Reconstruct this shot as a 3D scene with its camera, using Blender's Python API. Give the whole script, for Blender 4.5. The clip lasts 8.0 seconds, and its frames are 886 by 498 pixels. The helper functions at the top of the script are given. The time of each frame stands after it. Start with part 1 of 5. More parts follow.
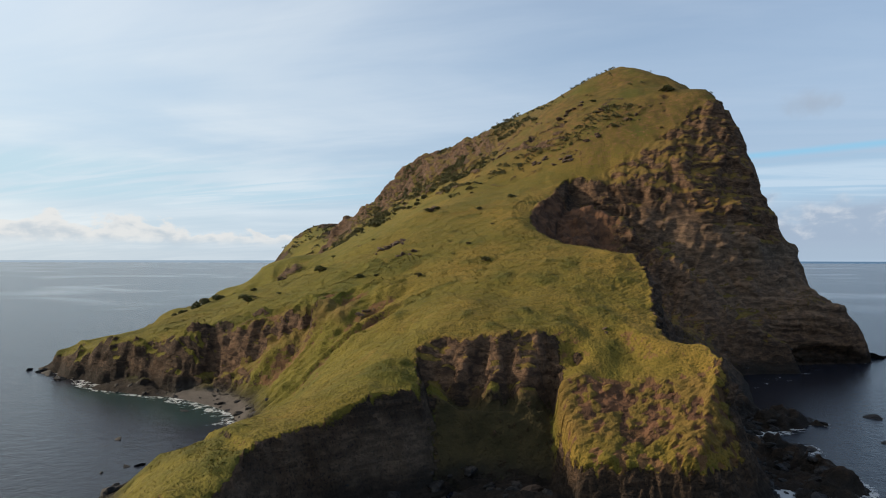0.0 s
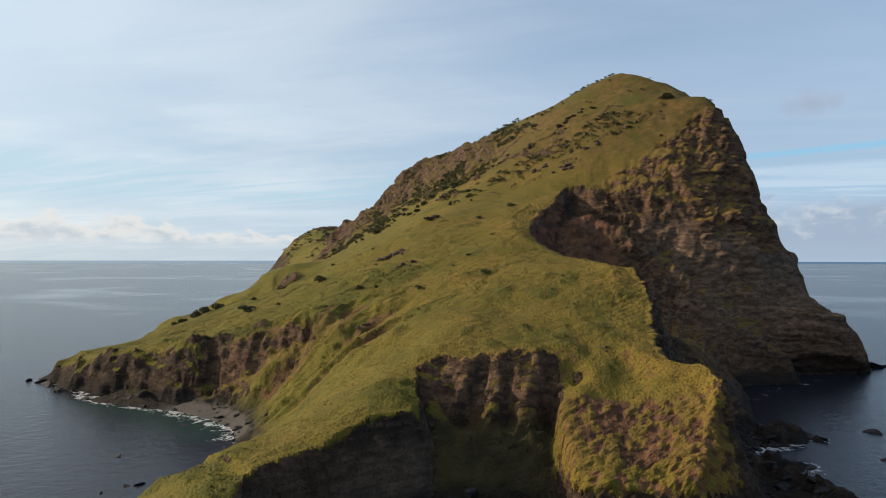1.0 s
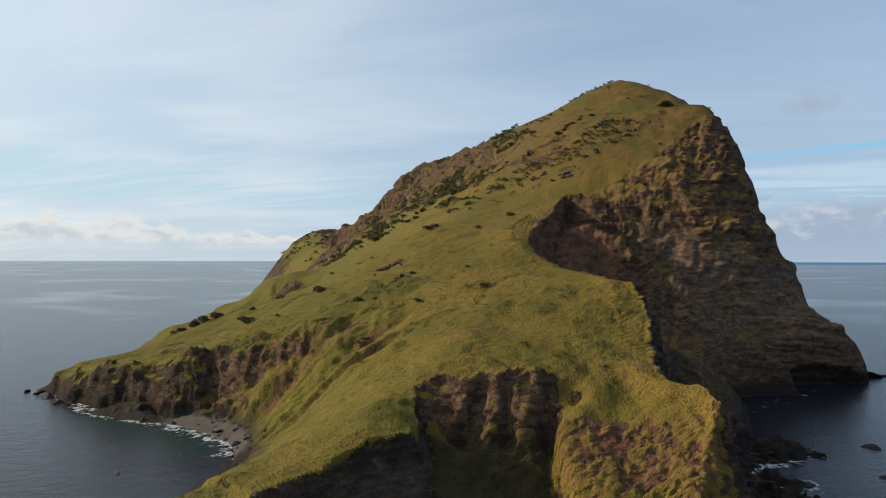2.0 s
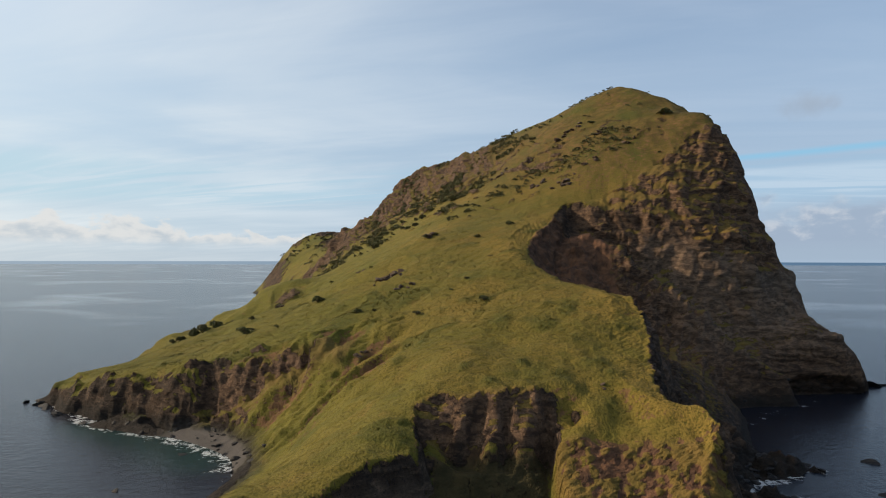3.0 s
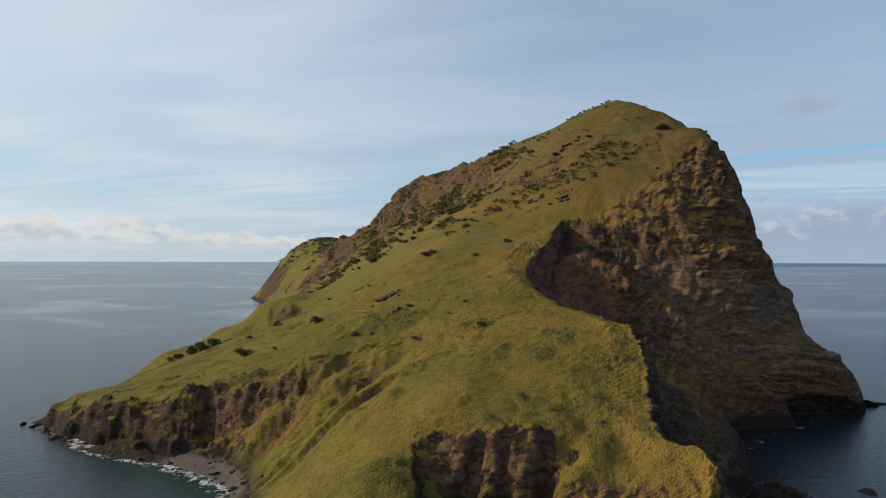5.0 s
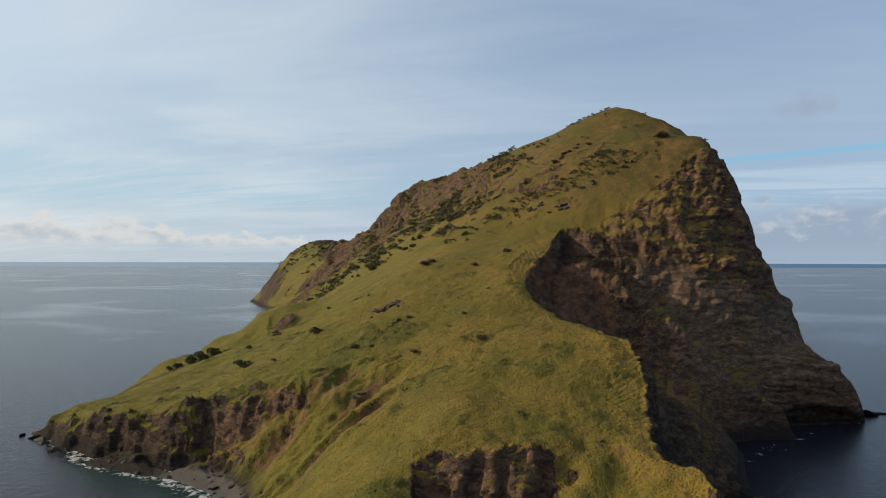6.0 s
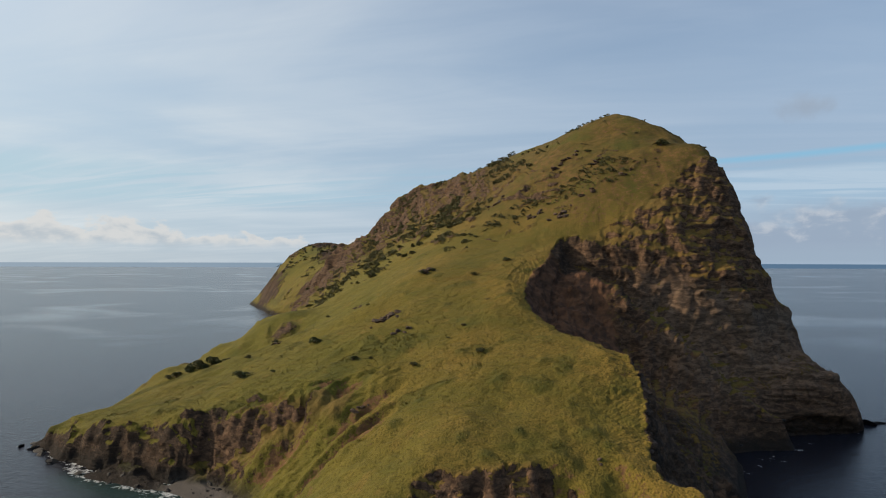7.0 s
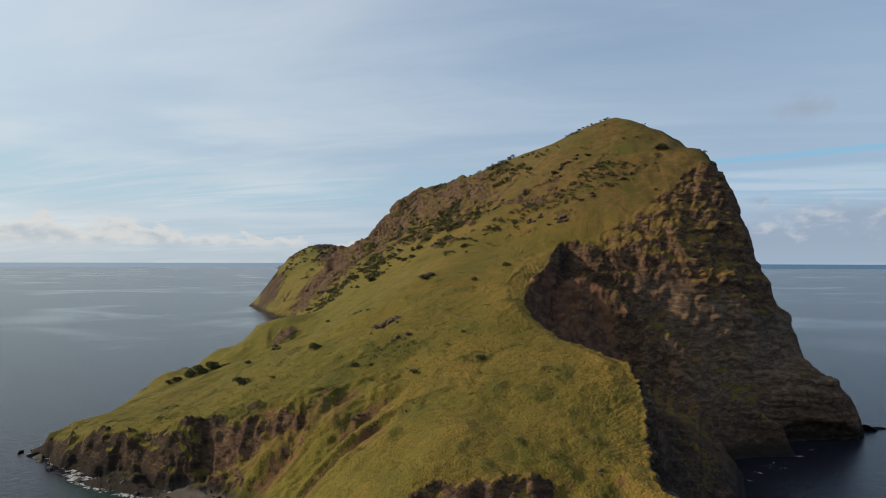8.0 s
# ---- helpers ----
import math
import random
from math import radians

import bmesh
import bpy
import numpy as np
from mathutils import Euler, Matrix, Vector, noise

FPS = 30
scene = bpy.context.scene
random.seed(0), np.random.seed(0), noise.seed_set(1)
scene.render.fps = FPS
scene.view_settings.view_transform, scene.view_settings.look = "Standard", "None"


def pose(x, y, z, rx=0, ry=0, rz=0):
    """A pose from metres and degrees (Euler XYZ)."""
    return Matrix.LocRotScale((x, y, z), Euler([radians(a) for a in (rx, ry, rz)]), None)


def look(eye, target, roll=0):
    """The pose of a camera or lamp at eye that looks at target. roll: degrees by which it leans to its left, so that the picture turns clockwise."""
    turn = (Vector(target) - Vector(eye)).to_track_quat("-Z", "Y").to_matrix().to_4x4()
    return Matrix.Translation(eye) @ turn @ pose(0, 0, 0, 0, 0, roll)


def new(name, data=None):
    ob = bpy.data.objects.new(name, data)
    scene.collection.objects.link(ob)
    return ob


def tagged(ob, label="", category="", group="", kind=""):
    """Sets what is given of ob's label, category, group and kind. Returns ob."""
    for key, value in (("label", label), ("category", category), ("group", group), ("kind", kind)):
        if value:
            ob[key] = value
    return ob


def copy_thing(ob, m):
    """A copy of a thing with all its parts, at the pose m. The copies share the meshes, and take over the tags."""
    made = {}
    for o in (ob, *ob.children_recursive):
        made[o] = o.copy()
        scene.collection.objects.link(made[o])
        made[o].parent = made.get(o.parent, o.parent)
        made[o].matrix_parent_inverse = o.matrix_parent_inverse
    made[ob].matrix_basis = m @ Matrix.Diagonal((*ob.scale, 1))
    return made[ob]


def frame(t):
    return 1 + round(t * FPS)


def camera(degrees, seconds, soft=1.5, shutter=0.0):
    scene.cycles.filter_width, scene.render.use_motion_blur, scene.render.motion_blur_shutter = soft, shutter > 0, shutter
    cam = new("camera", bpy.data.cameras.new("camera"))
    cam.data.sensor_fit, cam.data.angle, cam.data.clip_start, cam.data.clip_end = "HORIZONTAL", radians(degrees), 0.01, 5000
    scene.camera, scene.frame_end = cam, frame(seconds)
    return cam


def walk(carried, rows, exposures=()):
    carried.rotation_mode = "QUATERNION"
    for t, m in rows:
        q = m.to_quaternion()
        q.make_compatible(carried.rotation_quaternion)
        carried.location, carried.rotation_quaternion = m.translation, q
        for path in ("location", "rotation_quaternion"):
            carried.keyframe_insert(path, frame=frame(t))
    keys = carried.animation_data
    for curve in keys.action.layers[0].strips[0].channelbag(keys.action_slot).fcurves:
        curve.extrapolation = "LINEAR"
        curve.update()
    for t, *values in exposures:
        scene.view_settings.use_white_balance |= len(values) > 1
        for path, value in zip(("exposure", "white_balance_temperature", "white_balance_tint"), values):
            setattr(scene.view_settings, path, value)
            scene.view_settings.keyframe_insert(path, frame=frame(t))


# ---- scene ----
cam = camera(73.0, 8.0, 1.05)
PATH = [
    (0, (0.30, 0.27, 31.14), (0.299, 2.27, 31.174), 0.10),
    (0.5, (0.29, 0.26, 32.53), (0.289, 2.26, 32.565), 0.10),
    (1, (0.28, 0.25, 33.90), (0.28, 2.25, 33.935), 0.10),
    (1.5, (0.28, 0.21, 35.30), (0.282, 2.21, 35.336), 0.10),
    (3, (0.32, 0.19, 39.58), (0.325, 2.19, 39.617), 0.11),
    (3.5, (0.34, 0.16, 40.97), (0.346, 2.16, 41.009), 0.11),
    (4, (0.33, 0.14, 42.39), (0.338, 2.14, 42.429), 0.12),
    (4.5, (0.32, 0.10, 43.78), (0.33, 2.10, 43.819), 0.12),
    (6, (0.35, 0.05, 48.10), (0.363, 2.05, 48.141), 0.14),
    (6.5, (0.345, 0.02, 49.54), (0.359, 2.02, 49.582), 0.14),
    (7, (0.33, 0.02, 50.92), (0.345, 2.02, 50.962), 0.15),
    (7.5, (0.30, 0.04, 51.78), (0.316, 2.04, 51.822), 0.15),
    (8, (0.26, 0.04, 52.47), (0.276, 2.04, 52.513), 0.15),
]
walk(cam, [(t, look(eye, target, roll)) for t, eye, target, roll in PATH], [(0, 0.06), (8, -0.17)])

# ---- sun, sky ----
SEA = 0.8
SUN_TO = Vector((-0.90, 0.13, 0.385)).normalized()
sun = new("sun", bpy.data.lights.new("sun", "SUN"))
sun.data.energy, sun.data.angle, sun.data.color = 4.8, radians(0.6), (1.0, 0.808, 0.57)
sun.matrix_world = look(SUN_TO * 100, (0, 0, 0))


class Nodes:
    """A small builder of node trees."""

    def __init__(self, tree):
        self.tree = tree
        tree.nodes.clear()

    def add(self, kind, **settings):
        node = self.tree.nodes.new(kind)
        for key, value in settings.items():
            if key == "blend":
                node.data_type, node.blend_type = "RGBA", value
            elif key == "op":
                node.operation = value
            elif key == "dims":
                node.noise_dimensions = value
        return node

    def link(self, a, b):
        self.tree.links.new(a, b)

    def put(self, value, socket):
        if isinstance(value, bpy.types.NodeSocket):
            self.link(value, socket)
        else:
            socket.default_value = value

    def math(self, op, a, b=0.0, c=0.0, clamp=False):
        n = self.add("ShaderNodeMath", op=op)
        n.use_clamp = clamp
        for v, s in zip((a, b, c), n.inputs):
            self.put(v, s)
        return n.outputs[0]

    def noise(self, vec, scale, detail=4.0, rough=0.55, distort=0.0):
        n = self.add("ShaderNodeTexNoise")
        self.put(vec, n.inputs["Vector"])
        n.inputs["Scale"].default_value, n.inputs["Detail"].default_value = scale, detail
        n.inputs["Roughness"].default_value, n.inputs["Distortion"].default_value = rough, distort
        return n.outputs["Fac"]

    def ramp(self, fac, lo, hi, a=0.0, b=1.0):
        n = self.add("ShaderNodeMapRange")
        n.interpolation_type = "SMOOTHSTEP"
        self.put(fac, n.inputs["Value"])
        for key, v in (("From Min", lo), ("From Max", hi), ("To Min", a), ("To Max", b)):
            self.put(v, n.inputs[key])
        return n.outputs["Result"]

    def mix(self, fac, a, b, blend="MIX"):
        n = self.add("ShaderNodeMix", blend=blend)
        self.put(fac, n.inputs[0])
        for v, s in ((a, n.inputs[6]), (b, n.inputs[7])):
            self.put((*v, 1.0) if isinstance(v, tuple) and len(v) == 3 else v, s)
        return n.outputs[2]

    def scaled(self, vec, x, y, z):
        n = self.add("ShaderNodeVectorMath", op="MULTIPLY")
        self.put(vec, n.inputs[0])
        n.inputs[1].default_value = (x, y, z)
        return n.outputs[0]

    def attribute(self, name):
        n = self.add("ShaderNodeAttribute")
        n.attribute_name = name
        return n.outputs["Fac"]


world = bpy.data.worlds.new("sky")
scene.world = world
world.use_nodes = True
w = Nodes(world.node_tree)
sky = w.add("ShaderNodeTexSky")
sky.sky_type, sky.sun_disc = "NISHITA", False
sky.sun_elevation = math.asin(SUN_TO.z)
sky.sun_rotation = math.atan2(SUN_TO.x, SUN_TO.y)
sky.altitude, sky.air_density, sky.dust_density, sky.ozone_density = 30.0, 1.0, 1.2, 1.6
way = w.add("ShaderNodeTexCoord").outputs["Generated"]
sep = w.add("ShaderNodeSeparateXYZ")
w.link(way, sep.inputs[0])
dx, dy, dz = sep.outputs
# thin high cloud, drawn out in long streaks on a flat layer
lift = w.math("ADD", w.math("MAXIMUM", dz, 0.0), 0.10)
flat = w.add("ShaderNodeCombineXYZ")
w.link(w.math("DIVIDE", dx, lift), flat.inputs[0])
w.link(w.math("DIVIDE", dy, lift), flat.inputs[1])
turned = w.add("ShaderNodeVectorRotate")
turned.inputs["Angle"].default_value = radians(14)
w.link(flat.outputs[0], turned.inputs["Vector"])
streak = w.noise(w.scaled(turned.outputs[0], 0.32, 0.75, 1.0), 1.0, 6.0, 0.55, 0.9)
veil = w.noise(w.scaled(flat.outputs[0], 0.25, 0.4, 1.0), 1.0, 3.0, 0.5, 0.3)
fibre = w.noise(w.scaled(turned.outputs[0], 0.55, 2.6, 1.0), 1.0, 6.0, 0.6, 1.2)
streak = w.math("ADD", w.math("MULTIPLY", streak, 0.80), w.math("MULTIPLY", fibre, 0.20))
cirrus = w.math("MULTIPLY", w.ramp(streak, 0.34, 0.68), w.ramp(veil, 0.30, 0.56))
sunny = w.ramp(dx, 0.55, -0.75)
cirrus = w.math("MULTIPLY", cirrus, w.math("MULTIPLY_ADD", sunny, 0.42, 0.58))
cirrus = w.math("MULTIPLY", cirrus, w.math("SUBTRACT", 1.0, w.math("MULTIPLY", w.ramp(dz, 0.34, 0.55), w.math("SUBTRACT", 0.85, w.math("MULTIPLY", sunny, 0.85)))))
# heaped cloud low over the horizon
azim = w.math("ARCTAN2", dx, dy)
low = w.add("ShaderNodeCombineXYZ")
w.link(w.math("MULTIPLY", azim, 11.0), low.inputs[0])
w.link(w.math("MULTIPLY", dz, 19.0), low.inputs[1])
heap = w.noise(low.outputs[0], 1.3, 7.0, 0.55, 0.2)
billow = w.noise(low.outputs[0], 3.2, 5.0, 0.55, 0.3)
westward, eastward = w.ramp(azim, -0.28, -0.52), w.ramp(azim, 0.25, 0.5)
top = w.math("MULTIPLY_ADD", westward, 0.024, w.math("MULTIPLY_ADD", eastward, 0.045, 0.028))
top = w.math("ADD", top, w.math("MULTIPLY", w.math("SUBTRACT", heap, 0.46), 0.13))
crest = w.math("SUBTRACT", dz, top)
foot = w.math("MAXIMUM", w.ramp(w.math("ADD", dz, w.math("MULTIPLY", w.math("SUBTRACT", billow, 0.5), 0.012)), 0.014, 0.036), w.math("MULTIPLY", eastward, w.ramp(dz, -0.002, 0.003)))
edge = w.math("ADD", w.math("MULTIPLY", w.ramp(crest, 0.004, -0.006), w.math("SUBTRACT", 1.0, eastward)), w.math("MULTIPLY", w.ramp(crest, 0.012, -0.024), eastward))
heap_mask = w.math("MULTIPLY", edge, foot)
puffy = w.math("ADD", w.ramp(w.math("ADD", crest, w.math("MULTIPLY", w.math("SUBTRACT", billow, 0.5), 0.07)), -0.040, -0.004), 0.0)
hazy = w.ramp(dz, 0.62, -0.01, w.math("MULTIPLY_ADD", sunny, 0.45, 0.10), 0.92)
SKY_GAIN = 0.125
base = w.mix(1.0, sky.outputs[0], (SKY_GAIN, SKY_GAIN, SKY_GAIN), "MULTIPLY")
haze = w.mix(hazy, base, w.mix(sunny, (0.268, 0.362, 0.49), (0.405, 0.505, 0.590)))
thin = w.mix(w.math("MULTIPLY", cirrus, 0.85), haze, w.mix(sunny, (0.42, 0.50, 0.605), (0.625, 0.668, 0.685)))
# a clearer band between the high veil and the heaps
gap = w.math("MULTIPLY", w.ramp(w.math("ADD", dz, w.math("MULTIPLY", w.math("SUBTRACT", streak, 0.5), 0.03)), 0.070, 0.100), w.ramp(w.math("ADD", dz, w.math("MULTIPLY", w.math("SUBTRACT", streak, 0.5), 0.06)), 0.165, 0.125))
thin = w.mix(w.math("MULTIPLY", gap, w.ramp(fibre, 0.62, 0.40, 0.15, 0.65)), thin, w.mix(sunny, (0.27, 0.42, 0.56), (0.36, 0.52, 0.60)))
slit = w.math("ADD", w.math("SUBTRACT", dz, w.math("MULTIPLY_ADD", azim, 0.02, 0.144)), w.math("MULTIPLY", w.math("SUBTRACT", streak, 0.5), 0.012))
slit = w.math("MULTIPLY", w.math("MULTIPLY", w.ramp(slit, -0.009, 0.0), w.ramp(slit, 0.007, 0.0)), eastward)
thin = w.mix(w.math("MULTIPLY", slit, 0.9), thin, (0.22, 0.43, 0.60))
below = w.math("MULTIPLY", w.math("MULTIPLY", w.ramp(dz, 0.066, 0.10), w.ramp(dz, 0.142, 0.128)), eastward)
thin = w.mix(w.math("MULTIPLY", below, w.ramp(fibre, 0.36, 0.60, 0.15, 0.6)), thin, (0.46, 0.565, 0.66))
heap_colour = w.mix(w.math("MULTIPLY", eastward, 0.92), w.mix(puffy, (0.385, 0.435, 0.48), (0.585, 0.585, 0.575)), w.mix(w.math("MULTIPLY", puffy, w.ramp(billow, 0.42, 0.66)), (0.262, 0.330, 0.43), (0.44, 0.475, 0.53)))
heaped = w.mix(w.math("MULTIPLY", heap_mask, 0.85), thin, heap_colour)
# grey haze under the heaps
heaped = w.mix(w.math("MULTIPLY", w.ramp(dz, 0.034, 0.006), 0.5), heaped, w.mix(sunny, (0.30, 0.385, 0.475), (0.425, 0.475, 0.505)))
# one small grey puff high over the cape
puff = w.math("SQRT", w.math("ADD", w.math("POWER", w.math("DIVIDE", w.math("SUBTRACT", azim, 0.553), 0.038), 2.0), w.math("POWER", w.math("DIVIDE", w.math("SUBTRACT", dz, 0.219), 0.017), 2.0)))
puff = w.ramp(w.math("ADD", puff, w.math("MULTIPLY", w.math("SUBTRACT", w.noise(way, 30.0, 4.0, 0.6), 0.5), 1.6)), 1.25, 0.2)
heaped = w.mix(w.math("MULTIPLY", puff, 0.5), heaped, (0.27, 0.31, 0.37))
# the far sea below the horizon
colour = w.mix(w.ramp(dz, -0.0020, -0.0028), heaped, w.mix(sunny, (0.085, 0.150, 0.235), (0.25, 0.32, 0.39)))
# the hazy glow round the sun
towards = w.add("ShaderNodeVectorMath", op="DOT_PRODUCT")
w.link(way, towards.inputs[0])
towards.inputs[1].default_value = SUN_TO
glow = w.math("POWER", w.math("MAXIMUM", towards.outputs["Value"], 0.0), 3.5)
colour = w.mix(w.math("MULTIPLY", glow, w.ramp(dz, 0.22, 0.60, 0.06, 1.0)), colour, (1.35, 1.22, 1.02))
back = w.add("ShaderNodeBackground")
w.link(colour, back.inputs["Color"])
back.inputs["Strength"].default_value = 1.3
w.link(back.outputs[0], w.add("ShaderNodeOutputWorld").inputs["Surface"])


# ---- materials ----
def material(name):
    m = bpy.data.materials.new(name)
    m.use_nodes = True
    n = Nodes(m.node_tree)
    bsdf = n.add("ShaderNodeBsdfPrincipled")
    n.link(bsdf.outputs[0], n.add("ShaderNodeOutputMaterial").inputs["Surface"])
    return m, n, bsdf


def bump(n, bsdf, height, strength, distance):
    b = n.add("ShaderNodeBump")
    b.inputs["Strength"].default_value, b.inputs["Distance"].default_value = strength, distance
    n.link(height, b.inputs["Height"])
    n.link(b.outputs[0], bsdf.inputs["Normal"])


def rock_colour(n, p):
    """Weathered dark lava rock with brown and pale stains, beds and cracks."""
    big = n.noise(p, 0.09, 4.0, 0.6)
    mid = n.noise(n.scaled(p, 0.8, 0.8, 1.8), 0.55, 6.0, 0.65, 0.5)
    fine = n.noise(p, 3.0, 5.0, 0.65)
    bed = n.noise(n.scaled(p, 0.10, 0.10, 1.3), 1.0, 4.0, 0.6, 0.4)
    bent = n.add("ShaderNodeVectorMath", op="ADD")
    n.link(n.scaled(p, 1.0, 1.0, 0.7), bent.inputs[0])
    wobble = n.add("ShaderNodeTexNoise")
    n.link(p, wobble.inputs["Vector"])
    wobble.inputs["Scale"].default_value = 0.8
    n.link(wobble.outputs["Color"], bent.inputs[1])
    crack = n.add("ShaderNodeTexVoronoi")
    crack.feature = "DISTANCE_TO_EDGE"
    crack.inputs["Scale"].default_value = 0.75
    n.link(bent.outputs[0], crack.inputs["Vector"])
    split = n.ramp(crack.outputs["Distance"], 0.0, 0.10)
    c = n.mix(n.ramp(big, 0.38, 0.62), (0.030, 0.021, 0.015), (0.066, 0.041, 0.025))
    c = n.mix(n.ramp(mid, 0.44, 0.70), c, (0.128, 0.082, 0.052))
    c = n.mix(n.ramp(bed, 0.55, 0.70, 0.0, 0.5), c, (0.095, 0.070, 0.052))
    c = n.mix(n.ramp(fine, 0.52, 0.30), c, (0.014, 0.012, 0.011))
    c = n.mix(n.math("MULTIPLY", n.math("SUBTRACT", 1.0, split), 0.22), c, (0.012, 0.010, 0.009))
    tuff = n.mix(n.ramp(mid, 0.35, 0.65), (0.122, 0.089, 0.063), (0.222, 0.166, 0.119))
    tuff = n.mix(n.ramp(bed, 0.46, 0.62, 0.0, 0.5), tuff, (0.068, 0.050, 0.037))
    c = n.mix(n.attribute("tuff"), c, n.mix(n.ramp(fine, 0.48, 0.30, 0.0, 0.7), tuff, (0.035, 0.030, 0.027)))
    c = n.mix(n.math("MULTIPLY", n.attribute("clay"), 0.55), c, n.mix(n.ramp(mid, 0.36, 0.62), (0.066, 0.040, 0.028), (0.225, 0.135, 0.080)))
    height = n.math("ADD", n.math("MULTIPLY", mid, 1.2), n.math("MULTIPLY", fine, 0.7))
    height = n.math("ADD", height, n.math("MULTIPLY", bed, 0.6))
    height = n.math("ADD", height, n.math("MULTIPLY", split, 0.12))
    return c, height


def land_material():
    m, n, bsdf = material("hillside_land")
    p = n.add("ShaderNodeNewGeometry").outputs["Position"]
    rock, soil, sand = n.attribute("rock"), n.attribute("soil"), n.attribute("sand")
    rc, rh = rock_colour(n, p)
    patch = n.noise(p, 0.035, 4.0, 0.6, 0.3)
    clump = n.noise(p, 0.33, 5.0, 0.65)
    blade = n.noise(p, 2.6, 3.0, 0.6)
    g = n.mix(n.ramp(patch, 0.36, 0.66), (0.110, 0.092, 0.015), (0.182, 0.122, 0.025))
    g = n.mix(n.ramp(clump, 0.54, 0.76), g, (0.086, 0.076, 0.010))
    tan = n.noise(p, 0.022, 3.0, 0.55, 0.6)
    g = n.mix(n.ramp(tan, 0.50, 0.72, 0.0, 0.75), g, (0.158, 0.086, 0.017))
    lift = n.add("ShaderNodeSeparateXYZ")
    n.link(p, lift.inputs[0])
    g = n.mix(n.ramp(lift.outputs[2], 50.0, 88.0, 0.0, 0.88), g, n.mix(n.ramp(clump, 0.40, 0.60), (0.060, 0.046, 0.014), (0.112, 0.074, 0.022)))
    g = n.mix(n.ramp(lift.outputs[0], 14.0, -36.0, 0.0, 0.7), g, n.mix(n.ramp(clump, 0.4, 0.62), (0.128, 0.120, 0.018), (0.092, 0.092, 0.013)))
    lush = n.noise(p, 0.06, 3.0, 0.5, 0.4)
    g = n.mix(n.ramp(lush, 0.58, 0.72, 0.0, 0.7), g, (0.060, 0.070, 0.012))
    olive = n.noise(n.scaled(p, 1.0, 1.0, 1.6), 0.13, 4.0, 0.6, 0.5)
    g = n.mix(n.ramp(olive, 0.50, 0.68, 0.0, 0.55), g, (0.084, 0.081, 0.013))
    g = n.mix(n.ramp(olive, 0.42, 0.30, 0.0, 0.6), g, (0.178, 0.120, 0.028))
    g = n.mix(n.ramp(blade, 0.52, 0.32), g, (0.068, 0.056, 0.008))
    g = n.mix(n.math("MULTIPLY", n.attribute("lush"), 0.75), g, (0.058, 0.061, 0.011))
    g = n.mix(n.math("MULTIPLY", n.attribute("clay"), 0.6), g, n.mix(n.ramp(clump, 0.4, 0.6), (0.100, 0.064, 0.021), (0.160, 0.094, 0.032)))
    sc = n.mix(n.ramp(clump, 0.35, 0.65), (0.086, 0.048, 0.023), (0.158, 0.086, 0.038))
    # lush also marks the gully floor, where dark soil stands in for shade
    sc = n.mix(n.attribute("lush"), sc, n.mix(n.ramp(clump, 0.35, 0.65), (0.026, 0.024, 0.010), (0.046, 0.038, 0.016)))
    sc = n.mix(n.math("MULTIPLY", n.attribute("clay"), 0.8), sc, n.mix(n.ramp(clump, 0.38, 0.62), (0.052, 0.029, 0.020), (0.125, 0.062, 0.037)))
    wob = n.math("ADD", n.math("MULTIPLY", n.math("SUBTRACT", n.noise(p, 0.7, 6.0, 0.65), 0.5), 1.3), n.math("MULTIPLY", n.math("SUBTRACT", n.noise(p, 2.1, 4.0, 0.6), 0.5), 0.9))
    rmask = n.ramp(n.math("ADD", rock, wob), 0.40, 0.62)
    smask = n.ramp(n.math("ADD", soil, wob), 0.42, 0.62)
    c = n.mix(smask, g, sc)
    c = n.mix(rmask, c, rc)
    high = n.add("ShaderNodeSeparateXYZ")
    n.link(p, high.inputs[0])
    wet = n.ramp(n.math("ADD", high.outputs[2], n.math("MULTIPLY", n.math("SUBTRACT", n.noise(p, 0.4, 4.0), 0.5), 3.0)), SEA + 5.0, SEA + 1.4)
    c = n.mix(n.math("MULTIPLY", wet, 0.8), c, (0.014, 0.013, 0.012))
    c = n.mix(sand, c, n.mix(clump, (0.060, 0.054, 0.049), (0.115, 0.102, 0.092)))
    n.link(c, bsdf.inputs["Base Color"])
    bsdf.inputs["Roughness"].default_value = 0.92
    bsdf.inputs["Specular IOR Level"].default_value = 0.18
    gh = n.math("ADD", n.math("MULTIPLY", clump, 0.6), n.math("MULTIPLY", blade, 0.5))
    hm = n.add("ShaderNodeMix")
    n.link(rmask, hm.inputs[0])
    n.link(gh, hm.inputs[2])
    n.link(rh, hm.inputs[3])
    bump(n, bsdf, hm.outputs[0], 1.0, 0.7)
    return m


